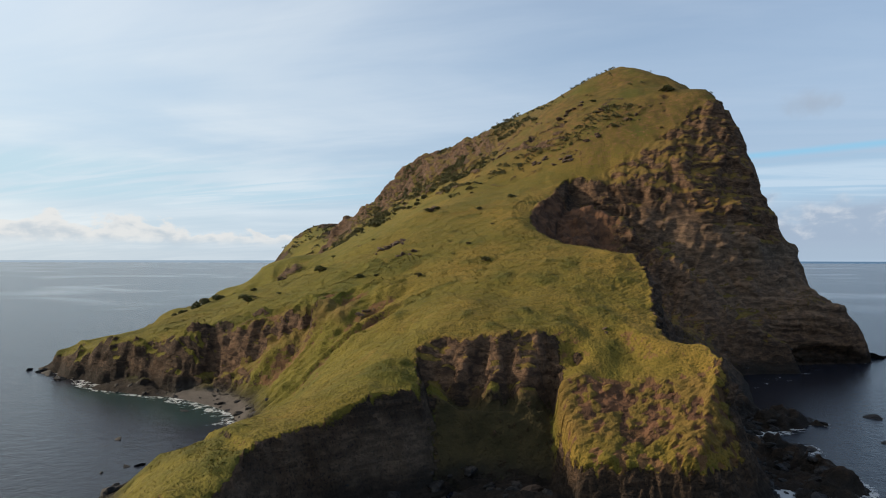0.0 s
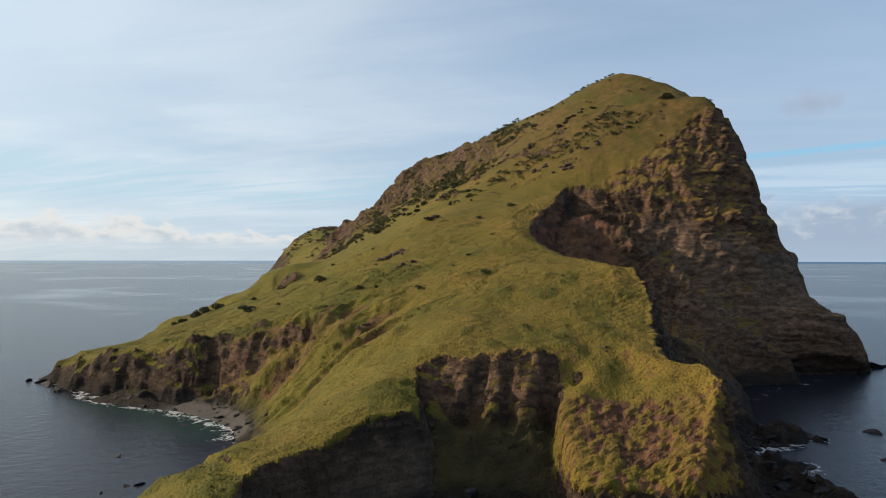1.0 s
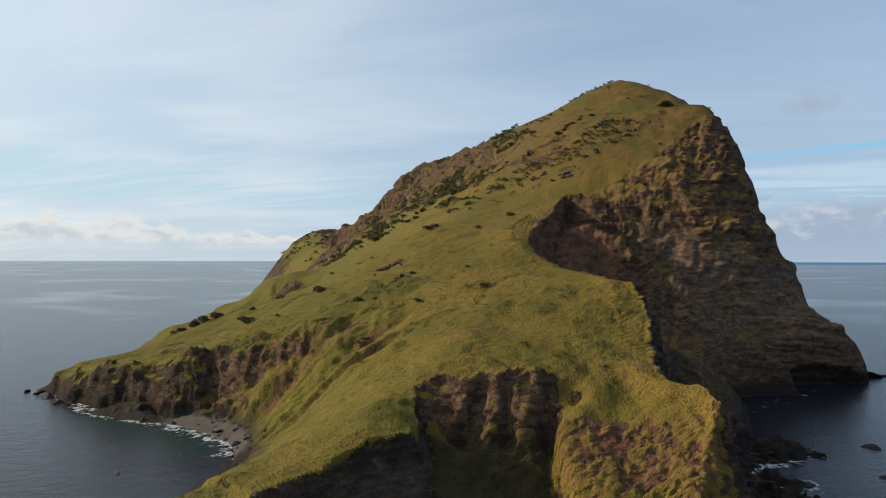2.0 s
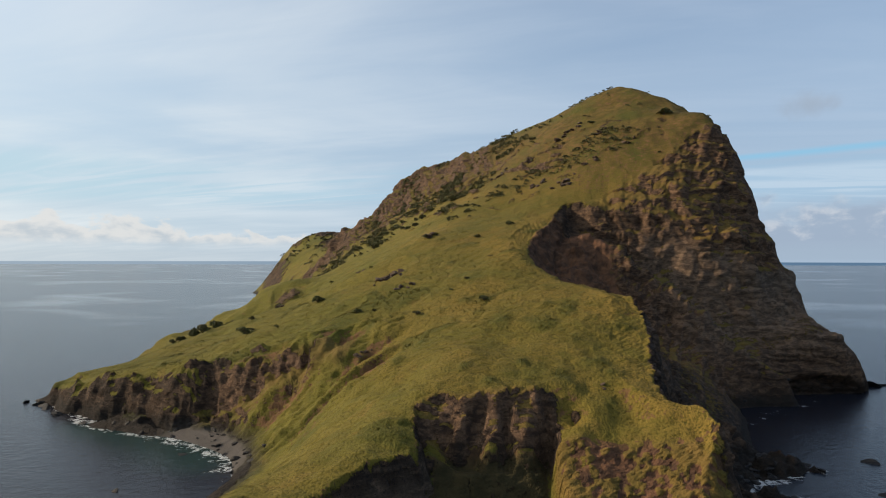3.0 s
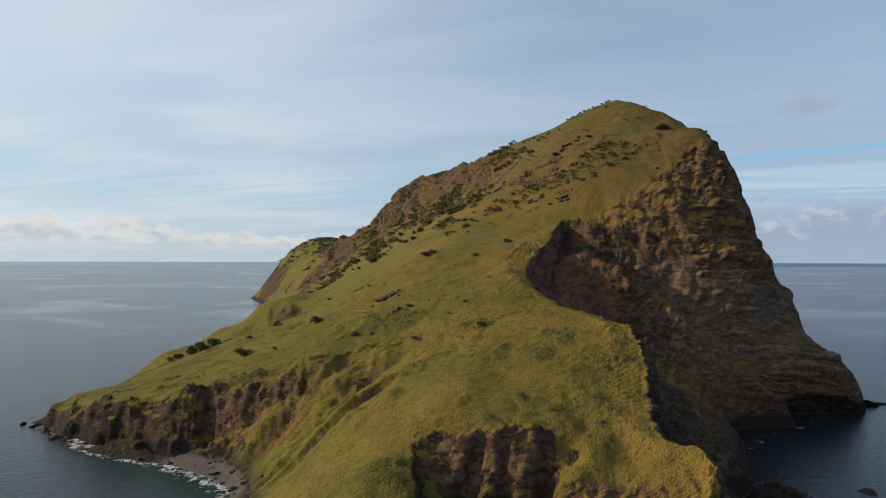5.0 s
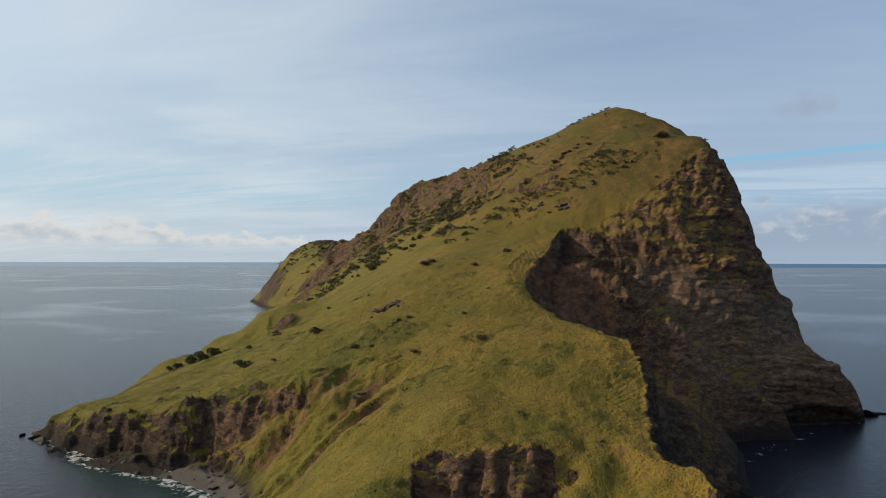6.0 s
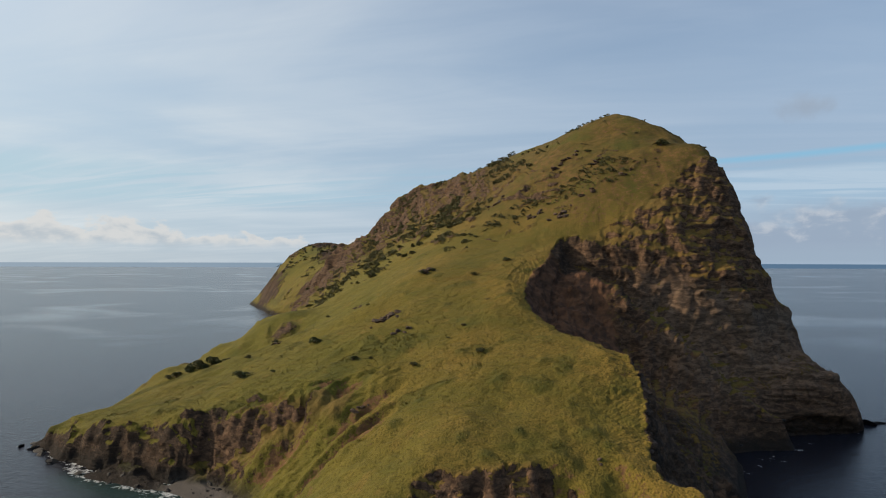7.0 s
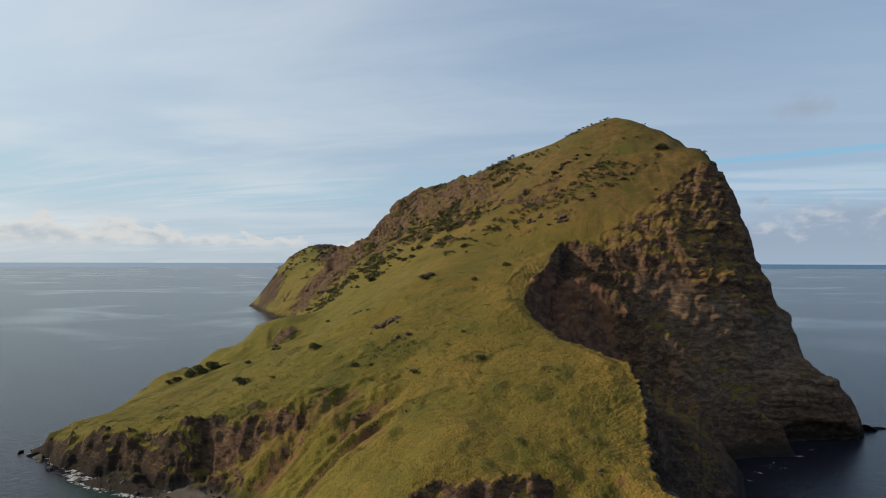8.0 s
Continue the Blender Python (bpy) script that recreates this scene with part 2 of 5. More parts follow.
def sea_material():
    m, n, bsdf = material("sea_water")
    p = n.add("ShaderNodeNewGeometry").outputs["Position"]
    shallow = n.attribute("shallow")
    shore = n.attribute("shore")
    ripple = n.noise(n.scaled(p, 0.9, 1.1, 1.0), 0.55, 5.0, 0.62, 0.3)
    swell = n.noise(n.scaled(p, 0.4, 1.0, 1.0), 0.09, 3.0, 0.5)
    calm = n.noise(n.scaled(p, 0.8, 1.0, 1.0), 0.006, 4.0, 0.55, 0.8)
    deep = n.mix(n.ramp(shallow, 0.1, 0.9), (0.009, 0.011, 0.018), (0.016, 0.036, 0.036))
    lace = n.noise(p, 0.55, 7.0, 0.72, 0.8)
    foam = n.ramp(n.math("ADD", n.math("MULTIPLY", shore, 0.40), lace), 0.80, 0.92)
    c = n.mix(n.math("MULTIPLY", foam, 0.75), deep, (0.60, 0.62, 0.63))
    n.link(c, bsdf.inputs["Base Color"])
    n.link(n.math("MAXIMUM", n.ramp(calm, 0.50, 0.70, 0.23, 0.14), n.math("MULTIPLY", foam, 0.8)), bsdf.inputs["Roughness"])
    bsdf.inputs["IOR"].default_value = 1.333
    bsdf.inputs["Specular IOR Level"].default_value = 0.34
    offing = n.add("ShaderNodeSeparateXYZ")
    n.link(p, offing.inputs[0])
    height = n.math("ADD", n.math("MULTIPLY", ripple, n.ramp(offing.outputs[1], 250.0, 1100.0, 0.5, 0.12)), n.math("MULTIPLY", swell, 0.06))
    bump(n, bsdf, height, 0.8, 0.38)
    return m


LAND, WATER = land_material(), sea_material()


# ---- the shape of the land ----
def hashed(ix, iy, iz, seed):
    h = (ix * 374761393 + iy * 668265263 + iz * 2147483647 + seed * 974634777) & 0xFFFFFFFF
    h = ((h ^ (h >> 13)) * 1274126177) & 0xFFFFFFFF
    h = ((h ^ (h >> 16)) * 2246822519) & 0xFFFFFFFF
    return ((h ^ (h >> 15)) & 0xFFFF) / 65535.0


def value_noise(x, y, z, seed=0):
    """Smooth noise from 0 to 1."""
    fx, fy, fz = np.floor(x), np.floor(y), np.floor(z)
    ix, iy, iz = fx.astype(np.int64), fy.astype(np.int64), fz.astype(np.int64)
    u, v, s = x - fx, y - fy, z - fz
    u, v, s = u * u * (3 - 2 * u), v * v * (3 - 2 * v), s * s * (3 - 2 * s)
    out = 0
    for a in (0, 1):
        for b in (0, 1):
            for c in (0, 1):
                wt = (u if a else 1 - u) * (v if b else 1 - v) * (s if c else 1 - s)
                out = out + wt * hashed(ix + a, iy + b, iz + c, seed)
    return out


def fbm(x, y, z, size, octaves=4, gain=0.5, seed=0, ridged=False):
    """Layered noise, about -1 to 1; ridged: with sharp crests."""
    total, amp, norm = 0, 1.0, 0.0
    for k in range(octaves):
        v = value_noise(x / size + 17.3 * k, y / size - 9.1 * k, z / size + 4.7 * k, seed + k) * 2 - 1
        total = total + amp * ((1 - 2 * np.abs(v)) if ridged else v)
        norm += amp
        amp *= gain
        size *= 0.5
    return total / norm


def step(a, b, v):
    t = np.clip((v - a) / (b - a), 0, 1)
    return t * t * (3 - 2 * t)


# Ridges, rims, feet of cliffs and shores: the lines that carry the form, each a run of (x, y, z).
SUMMIT = [(50, 300, 107.5), (58, 289, 110.8), (66, 278, 113.8), (75, 270, 116.6), (80, 267, 117.6), (85, 264, 115.8), (90, 260, 112.3), (96, 252, 107.4), (99, 247, 103.4), (103.5, 231, 94), (105.5, 218, 83.5)]
LONG_RIDGE = [(50, 300, 107), (36, 325, 105.5), (22, 350, 103), (6, 380, 101.5), (-10, 405, 100), (-22, 414, 96), (-29, 419, 91.5), (-33, 423, 78.5), (-44, 428, 70.5), (-62, 430, 56.5), (-78, 445, 44)]
CENTRE = [(12, 108, 24.2), (9, 120, 27.5), (10, 134, 30.7), (10, 155, 37), (9, 175, 42.5), (14, 195, 49), (22, 222, 57), (22, 250, 70), (30, 285, 88), (36, 325, 106)]
FLANK = [(57, 229, 79), (41, 238, 73.5), (22, 250, 70), (2, 280, 66), (-16, 330, 66), (-30, 380, 68)]
EAST_FACE = [(88, 233, 97.5), (74, 212, 72), (57, 211, 62.7), (43, 211, 59), (34, 204, 55)]
BROW = [(95, 214, 81), (101, 205, 67), (98, 196, 52), (97.5, 185, 37.5)]
SEA_WALL_TOP = [(105.5, 218, 84), (109, 211, 67), (110.5, 206, 52), (113.3, 200, 41), (116.3, 196, 31.5), (116.8, 194, 23)]
SEA_WALL_BACK = [(122, 262, 40), (123, 240, 28), (123, 222, 14), (124, 208, 5), (128, 200, -2)]
NORTH_FALL = [(60, 330, 70), (90, 310, 55), (130, 280, 4), (150, 262, -6)]
CAPE_TOP = [(92, 180, 21.5), (105, 184, 21.5), (116, 188, 21.4), (120, 186, 18.2), (123.4, 183, 14.8), (125.6, 180, 9.5)]
CAPE_EDGE = [(86, 174, 16), (96, 175, 13.5), (108, 175, 13), (119, 176, 11), (123.5, 177, 8)]
CAPE_FOOT = [(99, 171.6, 1.2), (105, 173.2, 1.4), (112, 174, 1.5), (123, 175, 1.5), (129, 179, 0), (132, 190, 0)]
RAMP = [(34.5, 190, 51.3), (45, 185, 48), (53, 179, 42.3), (60.4, 174, 35.6), (67, 170, 29.6), (74, 167, 23.2), (80, 165, 16.5), (85.5, 163.5, 11.9), (93.3, 162, 8.3)]
BENCH_FOOT = [(76.5, 157.5, 0.6), (84, 159.4, 0.6), (90, 159.6, 0.6), (95.5, 160.2, 0.4), (96.5, 165, 0.2), (97.5, 169.5, 0.4)]
BENCH_BACK = [(82, 170.5, 15.5), (86, 170, 12.2), (91, 169, 7.5), (95.5, 168, 3.5)]
WALL_FOOT = [(47, 202, 50.5), (55, 196, 43), (63, 192.5, 38.5), (71, 188.5, 32.5), (79, 184, 27), (88, 180, 20.5), (94, 177, 14)]
NOTCH = [(50, 206, 57.5), (57, 203, 55.5), (64, 199, 52.5), (70, 196, 51), (75, 193, 50), (80, 189, 46), (85, 186.5, 42), (92, 185.5, 39), (98, 185, 37.5)]
BOWL = [(33, 172, 38), (40, 172, 35.5), (46.3, 175, 35.5), (53, 171, 29), (61, 166, 21), (68, 160, 13)]
RIM = [(43, 211, 59), (40, 204, 56.5), (37, 198, 54.5), (34.5, 190, 51.3), (28, 178, 47.3), (25.5, 172, 45.3), (24.5, 166, 43), (23.5, 160, 41), (24, 152, 38.5), (28.5, 140, 35), (33, 132, 33.8), (37.5, 122, 32), (38.5, 115, 29), (37.5, 109, 26.4), (34.5, 100, 23), (33, 93, 20.9), (33, 87, 19.7), (36.7, 83, 18.7), (37.2, 79, 17.4), (34, 75.5, 14.4)]
RIM_IN = [(20, 152, 38.4), (24, 141, 35.2), (28, 131, 33.6), (32, 121, 31.7), (33, 112, 28), (31, 104, 24.6), (28.5, 97, 22.4), (28.5, 91, 20.8), (31.5, 85, 19), (32, 80, 16.6)]
RIM_FOOT = [(31, 163, 35), (33, 152, 29), (38, 144, 26), (43, 135, 22), (45.5, 127, 19), (45, 119, 18), (43, 108, 12), (40, 100, 9), (39, 92, 7), (41, 86, 5), (41, 79, 3)]
EAST_SHORE = [(44, 74, 0), (51, 79, 1.6), (52, 88, 2.4), (50, 92.6, 0.6), (50, 96, 1.8), (51, 101, 0.4), (55, 107, 1.2), (59, 112, 1.4), (64, 124, 0.8), (70, 137, 0.8), (75.5, 148, 0.3), (76, 154, 0.3)]
RAVINE = [(56, 133, 12), (63, 143, 10), (68, 155, 11), (71, 162, 14)]
SHELF = [(58, 110.5, 3.0), (65, 112, 2.6), (70.8, 110.6, 0.9)]
SHELF_MID = [(49, 96.5, 2.4), (54, 96.8, 2.0), (58.6, 96, 0.8)]
POOLS = [(63, 104, -1.2), (57, 102.5, -0.5), (53.5, 93, -0.2), (58, 91, -1.2), (60, 84, -1.8), (70, 116, -1.4), (76, 108, -3), (66, 98, -2.6)]
SHELF_NEAR = [(48, 92, 3.4), (52, 86, 3.0), (53, 79, 2.2)]
FRINGE = [(-13, 69.3, 1.7), (-6, 73, 1.9), (2, 75.6, 2.0), (9, 75.6, 2.0), (15, 74.2, 1.9)]
BUTTRESS_TOP = [(37.2, 79, 17.4), (33, 75, 14), (30.5, 71.5, 9.2), (24, 72.6, 7.8), (16.8, 73.8, 7)]
BUTTRESS = [(22, 93, 20.6), (22, 87, 17.6), (22.5, 83.5, 15.4), (22.8, 81, 13.2), (23, 79, 11.6), (23, 77, 10)]
BUTTRESS_MID = [(28, 90, 19.3), (28.5, 84, 15.6), (28.5, 79, 12.2), (28, 75.5, 9.8)]
BUTTRESS_SIDE = [(18.5, 88, 16.2), (17, 84, 13.4), (16.2, 80, 10.6), (16.6, 76.5, 8.4), (16.8, 73.8, 7)]
BUTTRESS_FOOT = [(14.8, 80, 2.6), (15.4, 75.5, 2.0), (16.8, 71.4, 2.2), (24.5, 69.8, 2.6), (31, 68.6, 2.2), (37, 71, 2), (41, 76, 2)]
BUTTRESS_TALUS = [(14, 69, 1.6), (20, 67.4, 2.0), (26, 66.6, 1.8), (32, 66, 1.0), (38, 67.5, 0.6)]
GULLY_RIM = [(-4, 87, 15.3), (-3.2, 90.2, 17.6), (0, 91.6, 19.2), (2.6, 90.6, 19.3), (4.2, 90.2, 19.4), (6.6, 91.6, 20), (9, 90, 19.8), (11, 91.6, 20.3), (13, 90.2, 20), (16, 92.4, 20.8), (19, 91.6, 20.4), (22, 92, 20.4)]
GULLY_IN = [(-5, 93, 18.6), (0, 94, 20.4), (6, 94, 20.8), (11, 94, 21.2), (18, 95, 21.4), (22, 95, 21.4)]
GULLY_SIDE = [(-1, 88, 13.6), (0.2, 89.6, 17), (2, 87.6, 13.8), (5.6, 89.4, 17), (5.6, 86.8, 13), (10.6, 89.6, 17), (10.6, 86.6, 12.4), (15.8, 90, 17), (16.6, 87, 13)]
PILLAR_D = [(19, 91.4, 20.2), (19.2, 89.6, 17.5), (19.6, 88, 15.6)]
GULLY_FLOOR = [(1.4, 81.5, 4.6), (6.6, 83.6, 6.2), (11.4, 82, 5), (14, 82.4, 4.8), (14.8, 86, 8.6)]
GULLY_MOUTH = [(1, 79, 1.8), (6, 79.5, 2), (11, 79, 1.8), (13.8, 78.5, 1.6)]
SPUR_CREST = [(4, 105, 24), (-3, 98, 20), (-7, 90, 16.8), (-11, 85.6, 14.6), (-20, 80, 11.8), (-29, 74, 9.6), (-34, 72, 8)]
SPUR_RIM = [(-4, 87, 15.3), (-3.4, 83.5, 14.5), (-3.6, 80.8, 14), (-6, 79, 13.8), (-8.8, 77.2, 13.6), (-12, 74.6, 12.3), (-15.2, 72, 11), (-18.5, 69, 10.7), (-21, 66, 10.4), (-22, 61, 9.5), (-24, 56, 8), (-30, 53, 5)]
SPUR_IN = [(-6.5, 88.5, 16.4), (-6.4, 83, 14.9), (-8, 81, 14.3), (-11, 79.6, 13.8), (-14.2, 76.8, 12.5), (-17.6, 74.2, 11.4), (-20.7, 70.8, 10.9), (-23.3, 67, 10.3), (-24.5, 61.5, 9.4)]
SPUR_FOOT = [(-0.6, 81, 4), (-1.5, 78.6, 2.2), (-5, 76.4, 2), (-9.5, 74.2, 1.7), (-13, 71.6, 1.4), (-15.5, 68.6, 1.2), (-17.5, 64, 1), (-18.5, 58, 1), (-22, 51, 0.6)]
SPUR_LOBE = [(-24, 66.5, 10.5), (-29, 70, 9.6), (-33.3, 72.2, 8.5), (-37, 73, 5.4)]
SPUR_WEST = [(-31, 76, 7.5), (-30, 84, 6), (-27, 94, 6.5), (-27, 104, 6)]
WEST_SHORE = [(-33, 52, 0), (-42, 66, 0.3), (-44, 77, 0.2), (-41, 84, 0), (-40, 95, 0.2), (-39, 106, 0.0), (-41, 114, 0.2)]
COVE_SLOPE = [(-7, 103, 18), (-16, 108, 14.7), (-20, 116, 13.5), (-25, 123, 13.3), (-31, 127, 10.5)]
COVE_HEAD = [(-29, 112, 5.6), (-35, 118, 3.2), (-40, 125, 2.8), (-46, 130, 2.4), (-53, 133.5, 2.2), (-60, 136, 1.8)]
COVE_BEACH = [(-41.5, 119, 0.9), (-47, 124.5, 0.95), (-54.5, 129.5, 0.9), (-62, 133.5, 0.85), (-70, 135.5, 0.8), (-78, 138.5, 0.8), (-88, 145, 0.8), (-98, 155, 0.8), (-108, 163, 1.2)]
COVE_RIM = [(-17.5, 131, 20.5), (-27, 135.4, 20.3), (-33, 136, 18.5), (-39, 137.4, 17.2), (-45, 139, 15.6), (-52, 142.2, 15.4), (-59, 142.5, 13.9), (-66, 144, 12), (-77, 147.5, 9.8), (-87, 151, 8.4), (-95, 156, 7.2), (-103, 162.5, 6)]
COVE_IN = [(-18, 135, 22), (-27, 139, 21.6), (-39, 141, 18.7), (-52, 146, 16.7), (-66, 148, 13.4), (-77, 151.5, 11.1), (-87, 155, 9.6), (-97, 160, 7.9)]
COVE_WALL = [(-27, 128.5, 16.4), (-38, 131, 11.4), (-46, 134.5, 9), (-52, 137.5, 7.5), (-60, 139, 5.5), (-66, 139.5, 5), (-77, 142, 3.5), (-88, 147.5, 3), (-99, 157.5, 3)]
WEST_SLOPE = [(-21, 150, 26.2), (-36, 155, 22.5), (-52, 161, 19.8), (-68, 162, 14.5), (-85, 165, 10)]
UPPER_WEST = [(10, 155, 37), (-13, 175, 35.9), (-36, 176, 28.4), (-52, 178, 22.5), (-70, 182, 17), (-88, 182, 11.5)]
SHOULDER = [(14, 195, 49), (-4, 201, 47.6), (-16, 205, 43), (-30, 206, 35), (-44, 205, 29.5), (-60, 207, 22.5), (-80, 202, 15.2), (-95, 208, 10)]
KNOLL = [(-50, 210, 28), (-56, 220, 29.4), (-63, 226, 29.4), (-67, 230, 27)]
WEST_FOOT = [(-109, 167, 1), (-104, 175, 5), (-99, 180, 6), (-104, 195, 4.5), (-104, 210, 6), (-105, 224, 5), (-98, 234, 7), (-88, 242, 11), (-78, 250, 15), (-62, 252, 21)]
WEST_RIM = [(-101, 220, 10.2), (-90, 223, 13.2), (-81.6, 225, 15.9), (-76.7, 232, 19.4), (-67, 235, 24.4), (-58, 234, 28)]
WEST_FALL = [(-112, 176, -1), (-112, 200, -1), (-112, 228, -1), (-106, 250, -1), (-102, 265, -2), (-106, 320, -2), (-118, 400, -2), (-125, 470, -2), (-140, 530, -1)]
BACK_SLOPE = [(-22, 225, 42), (-35, 238, 39.5), (-43, 257, 37), (-50, 290, 38), (-52, 340, 46), (-53, 400, 60)]
LOWER_BACK = [(-66, 250, 22), (-72, 290, 20), (-80, 350, 22), (-88, 420, 26), (-100, 480, 25), (-122, 540, 12)]
FAR_HILL = [(-52, 640, 58), (-92, 690, 62), (-122, 716, 66), (-146, 728, 70), (-162, 722, 65), (-177, 716, 55), (-190, 714, 43.5), (-198, 706, 29), (-206, 697, 11)]
SUMMIT_FRONT = [(62, 262, 104.5), (74, 255, 105.5), (82, 250, 105.8), (90, 244, 102), (97, 236, 96.5)]
SUMMIT_BACK = [(28, 360, 103.5), (48, 330, 108.5), (62, 306, 111), (76, 290, 111.5), (88, 280, 106), (97, 268, 97), (104, 254, 87), (108, 238, 78), (109.5, 224, 68)]
FAR_FACE = [(-80, 450, 52), (-95, 520, 44), (-115, 570, 40), (-144, 601, 31), (-180, 650, 28)]
FAR_SHORE = [(-216, 690, 0), (-207, 670, 0), (-190, 640, 0), (-170, 590, 0), (-150, 552, 0)]
FAR_BACK = [(-228, 710, -3), (-215, 760, -3), (-150, 800, -3), (-60, 790, 10), (20, 650, 20), (60, 520, 25), (95, 400, 15), (130, 330, -3)]
DEEP = [(-60, 40, -8), (0, 56, -8), (50, 58, -8), (80, 80, -8), (92, 120, -7), (105, 150, -7), (140, 165, -8), (160, 200, -9), (175, 270, -9), (150, 420, -9), (120, 640, -9), (0, 860, -9), (-200, 860, -9), (-270, 720, -9), (-230, 620, -8), (-190, 520, -8), (-160, 400, -8), (-140, 280, -8), (-140, 210, -8), (-135, 165, -8), (-110, 140, -6), (-80, 115, -4), (-65, 90, -5), (-62, 60, -7), (-60, 40, -8)]
LINES = [SUMMIT, LONG_RIDGE, CENTRE, FLANK, EAST_FACE, BROW, SEA_WALL_TOP, SEA_WALL_BACK, NORTH_FALL, CAPE_TOP, CAPE_EDGE, CAPE_FOOT, RAMP, BENCH_FOOT, BENCH_BACK, WALL_FOOT, NOTCH, BOWL, RIM, RIM_IN, RIM_FOOT,
         EAST_SHORE, RAVINE, SHELF, SHELF_MID, POOLS, SHELF_NEAR, FRINGE, BUTTRESS_TOP, BUTTRESS, BUTTRESS_MID, BUTTRESS_SIDE, BUTTRESS_FOOT, BUTTRESS_TALUS, GULLY_RIM, PILLAR_D, GULLY_SIDE, GULLY_FLOOR, GULLY_MOUTH, SPUR_CREST, SPUR_RIM, SPUR_IN, GULLY_IN, COVE_IN, SPUR_FOOT,
         SPUR_LOBE, SPUR_WEST, WEST_SHORE, COVE_SLOPE, COVE_HEAD, COVE_BEACH, COVE_RIM, COVE_WALL, WEST_SLOPE, UPPER_WEST, SHOULDER, KNOLL, WEST_FOOT, WEST_FALL, BACK_SLOPE, LOWER_BACK,
         FAR_HILL, FAR_FACE, FAR_SHORE, FAR_BACK, SUMMIT_BACK, SUMMIT_FRONT, WEST_RIM, DEEP]


class Relief:
    """A surface drawn taut over the form lines."""

    def __init__(self, lines):
        pts = []
        for run in lines:
            run = np.array(run, float)
            for a, b in zip(run[:-1], run[1:]):
                gap = np.hypot(*(b - a)[:2])
                pace = 0.9 if 84 < min(a[1], b[1]) < 93 and -5 < a[0] < 23 else 1.25 if min(a[1], b[1]) < 108 else (2.0 if min(a[1], b[1]) < 150 else (3.5 if min(a[1], b[1]) < 230 else 9.0))
                for k in range(max(1, round(gap / pace))):
                    pts.append(a + (b - a) * k / max(1, round(gap / pace)))
            pts.append(run[-1])
        keep = []
        for q in pts:
            if all(abs(q[0] - r[0]) + abs(q[1] - r[1]) > 0.7 for r in keep):
                keep.append(q)
        self.at = np.array(keep)
        xy = self.at[:, :2]
        d = np.hypot(xy[:, None, 0] - xy[None, :, 0], xy[:, None, 1] - xy[None, :, 1])
        n = len(xy)
        full = np.zeros((n + 1, n + 1))
        full[:n, :n] = -np.sqrt(d * d + 0.04) + 0.2
        full[:n, :n] -= np.eye(n) * 0.06
        full[:n, n] = full[n, :n] = 1
        self.weights = np.linalg.solve(full, np.append(self.at[:, 2], 0.0))

    def height(self, x, y):
        shape = x.shape
        x, y = x.ravel(), y.ravel()
        out = np.empty(len(x))
        for k in range(0, len(x), 20000):
            d2 = (x[k:k + 20000, None] - self.at[None, :, 0]) ** 2 + (y[k:k + 20000, None] - self.at[None, :, 1]) ** 2
            out[k:k + 20000] = (0.2 - np.sqrt(d2 + 0.04)) @ self.weights[:-1] + self.weights[-1]
        return out.reshape(shape)


relief = Relief(LINES)


def spread(*stretches):
    """Grid lines: (from, to, first gap, last gap) one after another."""
    out = []
    for a, b, g0, g1 in stretches:
        v = a
        while v < b - 1e-6:
            out.append(v)
            v += g0 + (g1 - g0) * (v - a) / (b - a)
    return np.array(out + [stretches[-1][1]])


def mesh_grid(name, xs, ys, keep_quads):
    """Vertex order and quads of a grid, without the quads that are not kept."""
    nx = len(xs[0])
    ny = len(xs)
    idx = np.arange(nx * ny).reshape(ny, nx)
    quads = np.stack([idx[:-1, :-1], idx[:-1, 1:], idx[1:, 1:], idx[1:, :-1]], -1).reshape(-1, 4)
    return quads[keep_quads.ravel()]


def mesh_of(name, co, quads, attributes=(), smooth=True):
    used, quads = np.unique(quads, return_inverse=True)
    quads = quads.reshape(-1, 4)
    me = bpy.data.meshes.new(name)
    me.vertices.add(len(used))
    me.vertices.foreach_set("co", co[used].astype(np.float32).ravel())
    me.loops.add(quads.size)
    me.loops.foreach_set("vertex_index", quads.astype(np.int32).ravel())
    me.polygons.add(len(quads))
    me.polygons.foreach_set("loop_start", np.arange(0, quads.size, 4, dtype=np.int32))
    me.update(calc_edges=True)
    if smooth:
        me.polygons.foreach_set("use_smooth", np.ones(len(quads), bool))
    for key, values in attributes:
        layer = me.attributes.new(key, "FLOAT", "POINT")
        layer.data.foreach_set("value", values[used].astype(np.float32))
    me.validate()
    return me


gx = spread((-262, -120, 4.0, 1.2), (-120, -60, 1.0, 0.5), (-60, 20, 0.45, 0.45), (20, 41, 0.27, 0.27), (41, 126, 0.42, 0.5), (126, 175, 0.8, 4.0))
gy = spread((44, 62, 1.0, 0.45), (62, 100, 0.38, 0.42), (100, 150, 0.42, 0.55), (150, 240, 0.55, 0.9), (240, 440, 1.0, 1.8), (440, 870, 2.0, 4.0))
X, Y = np.meshgrid(gx, gy)
H = relief.height(X, Y)
ZERO = np.zeros_like(X)


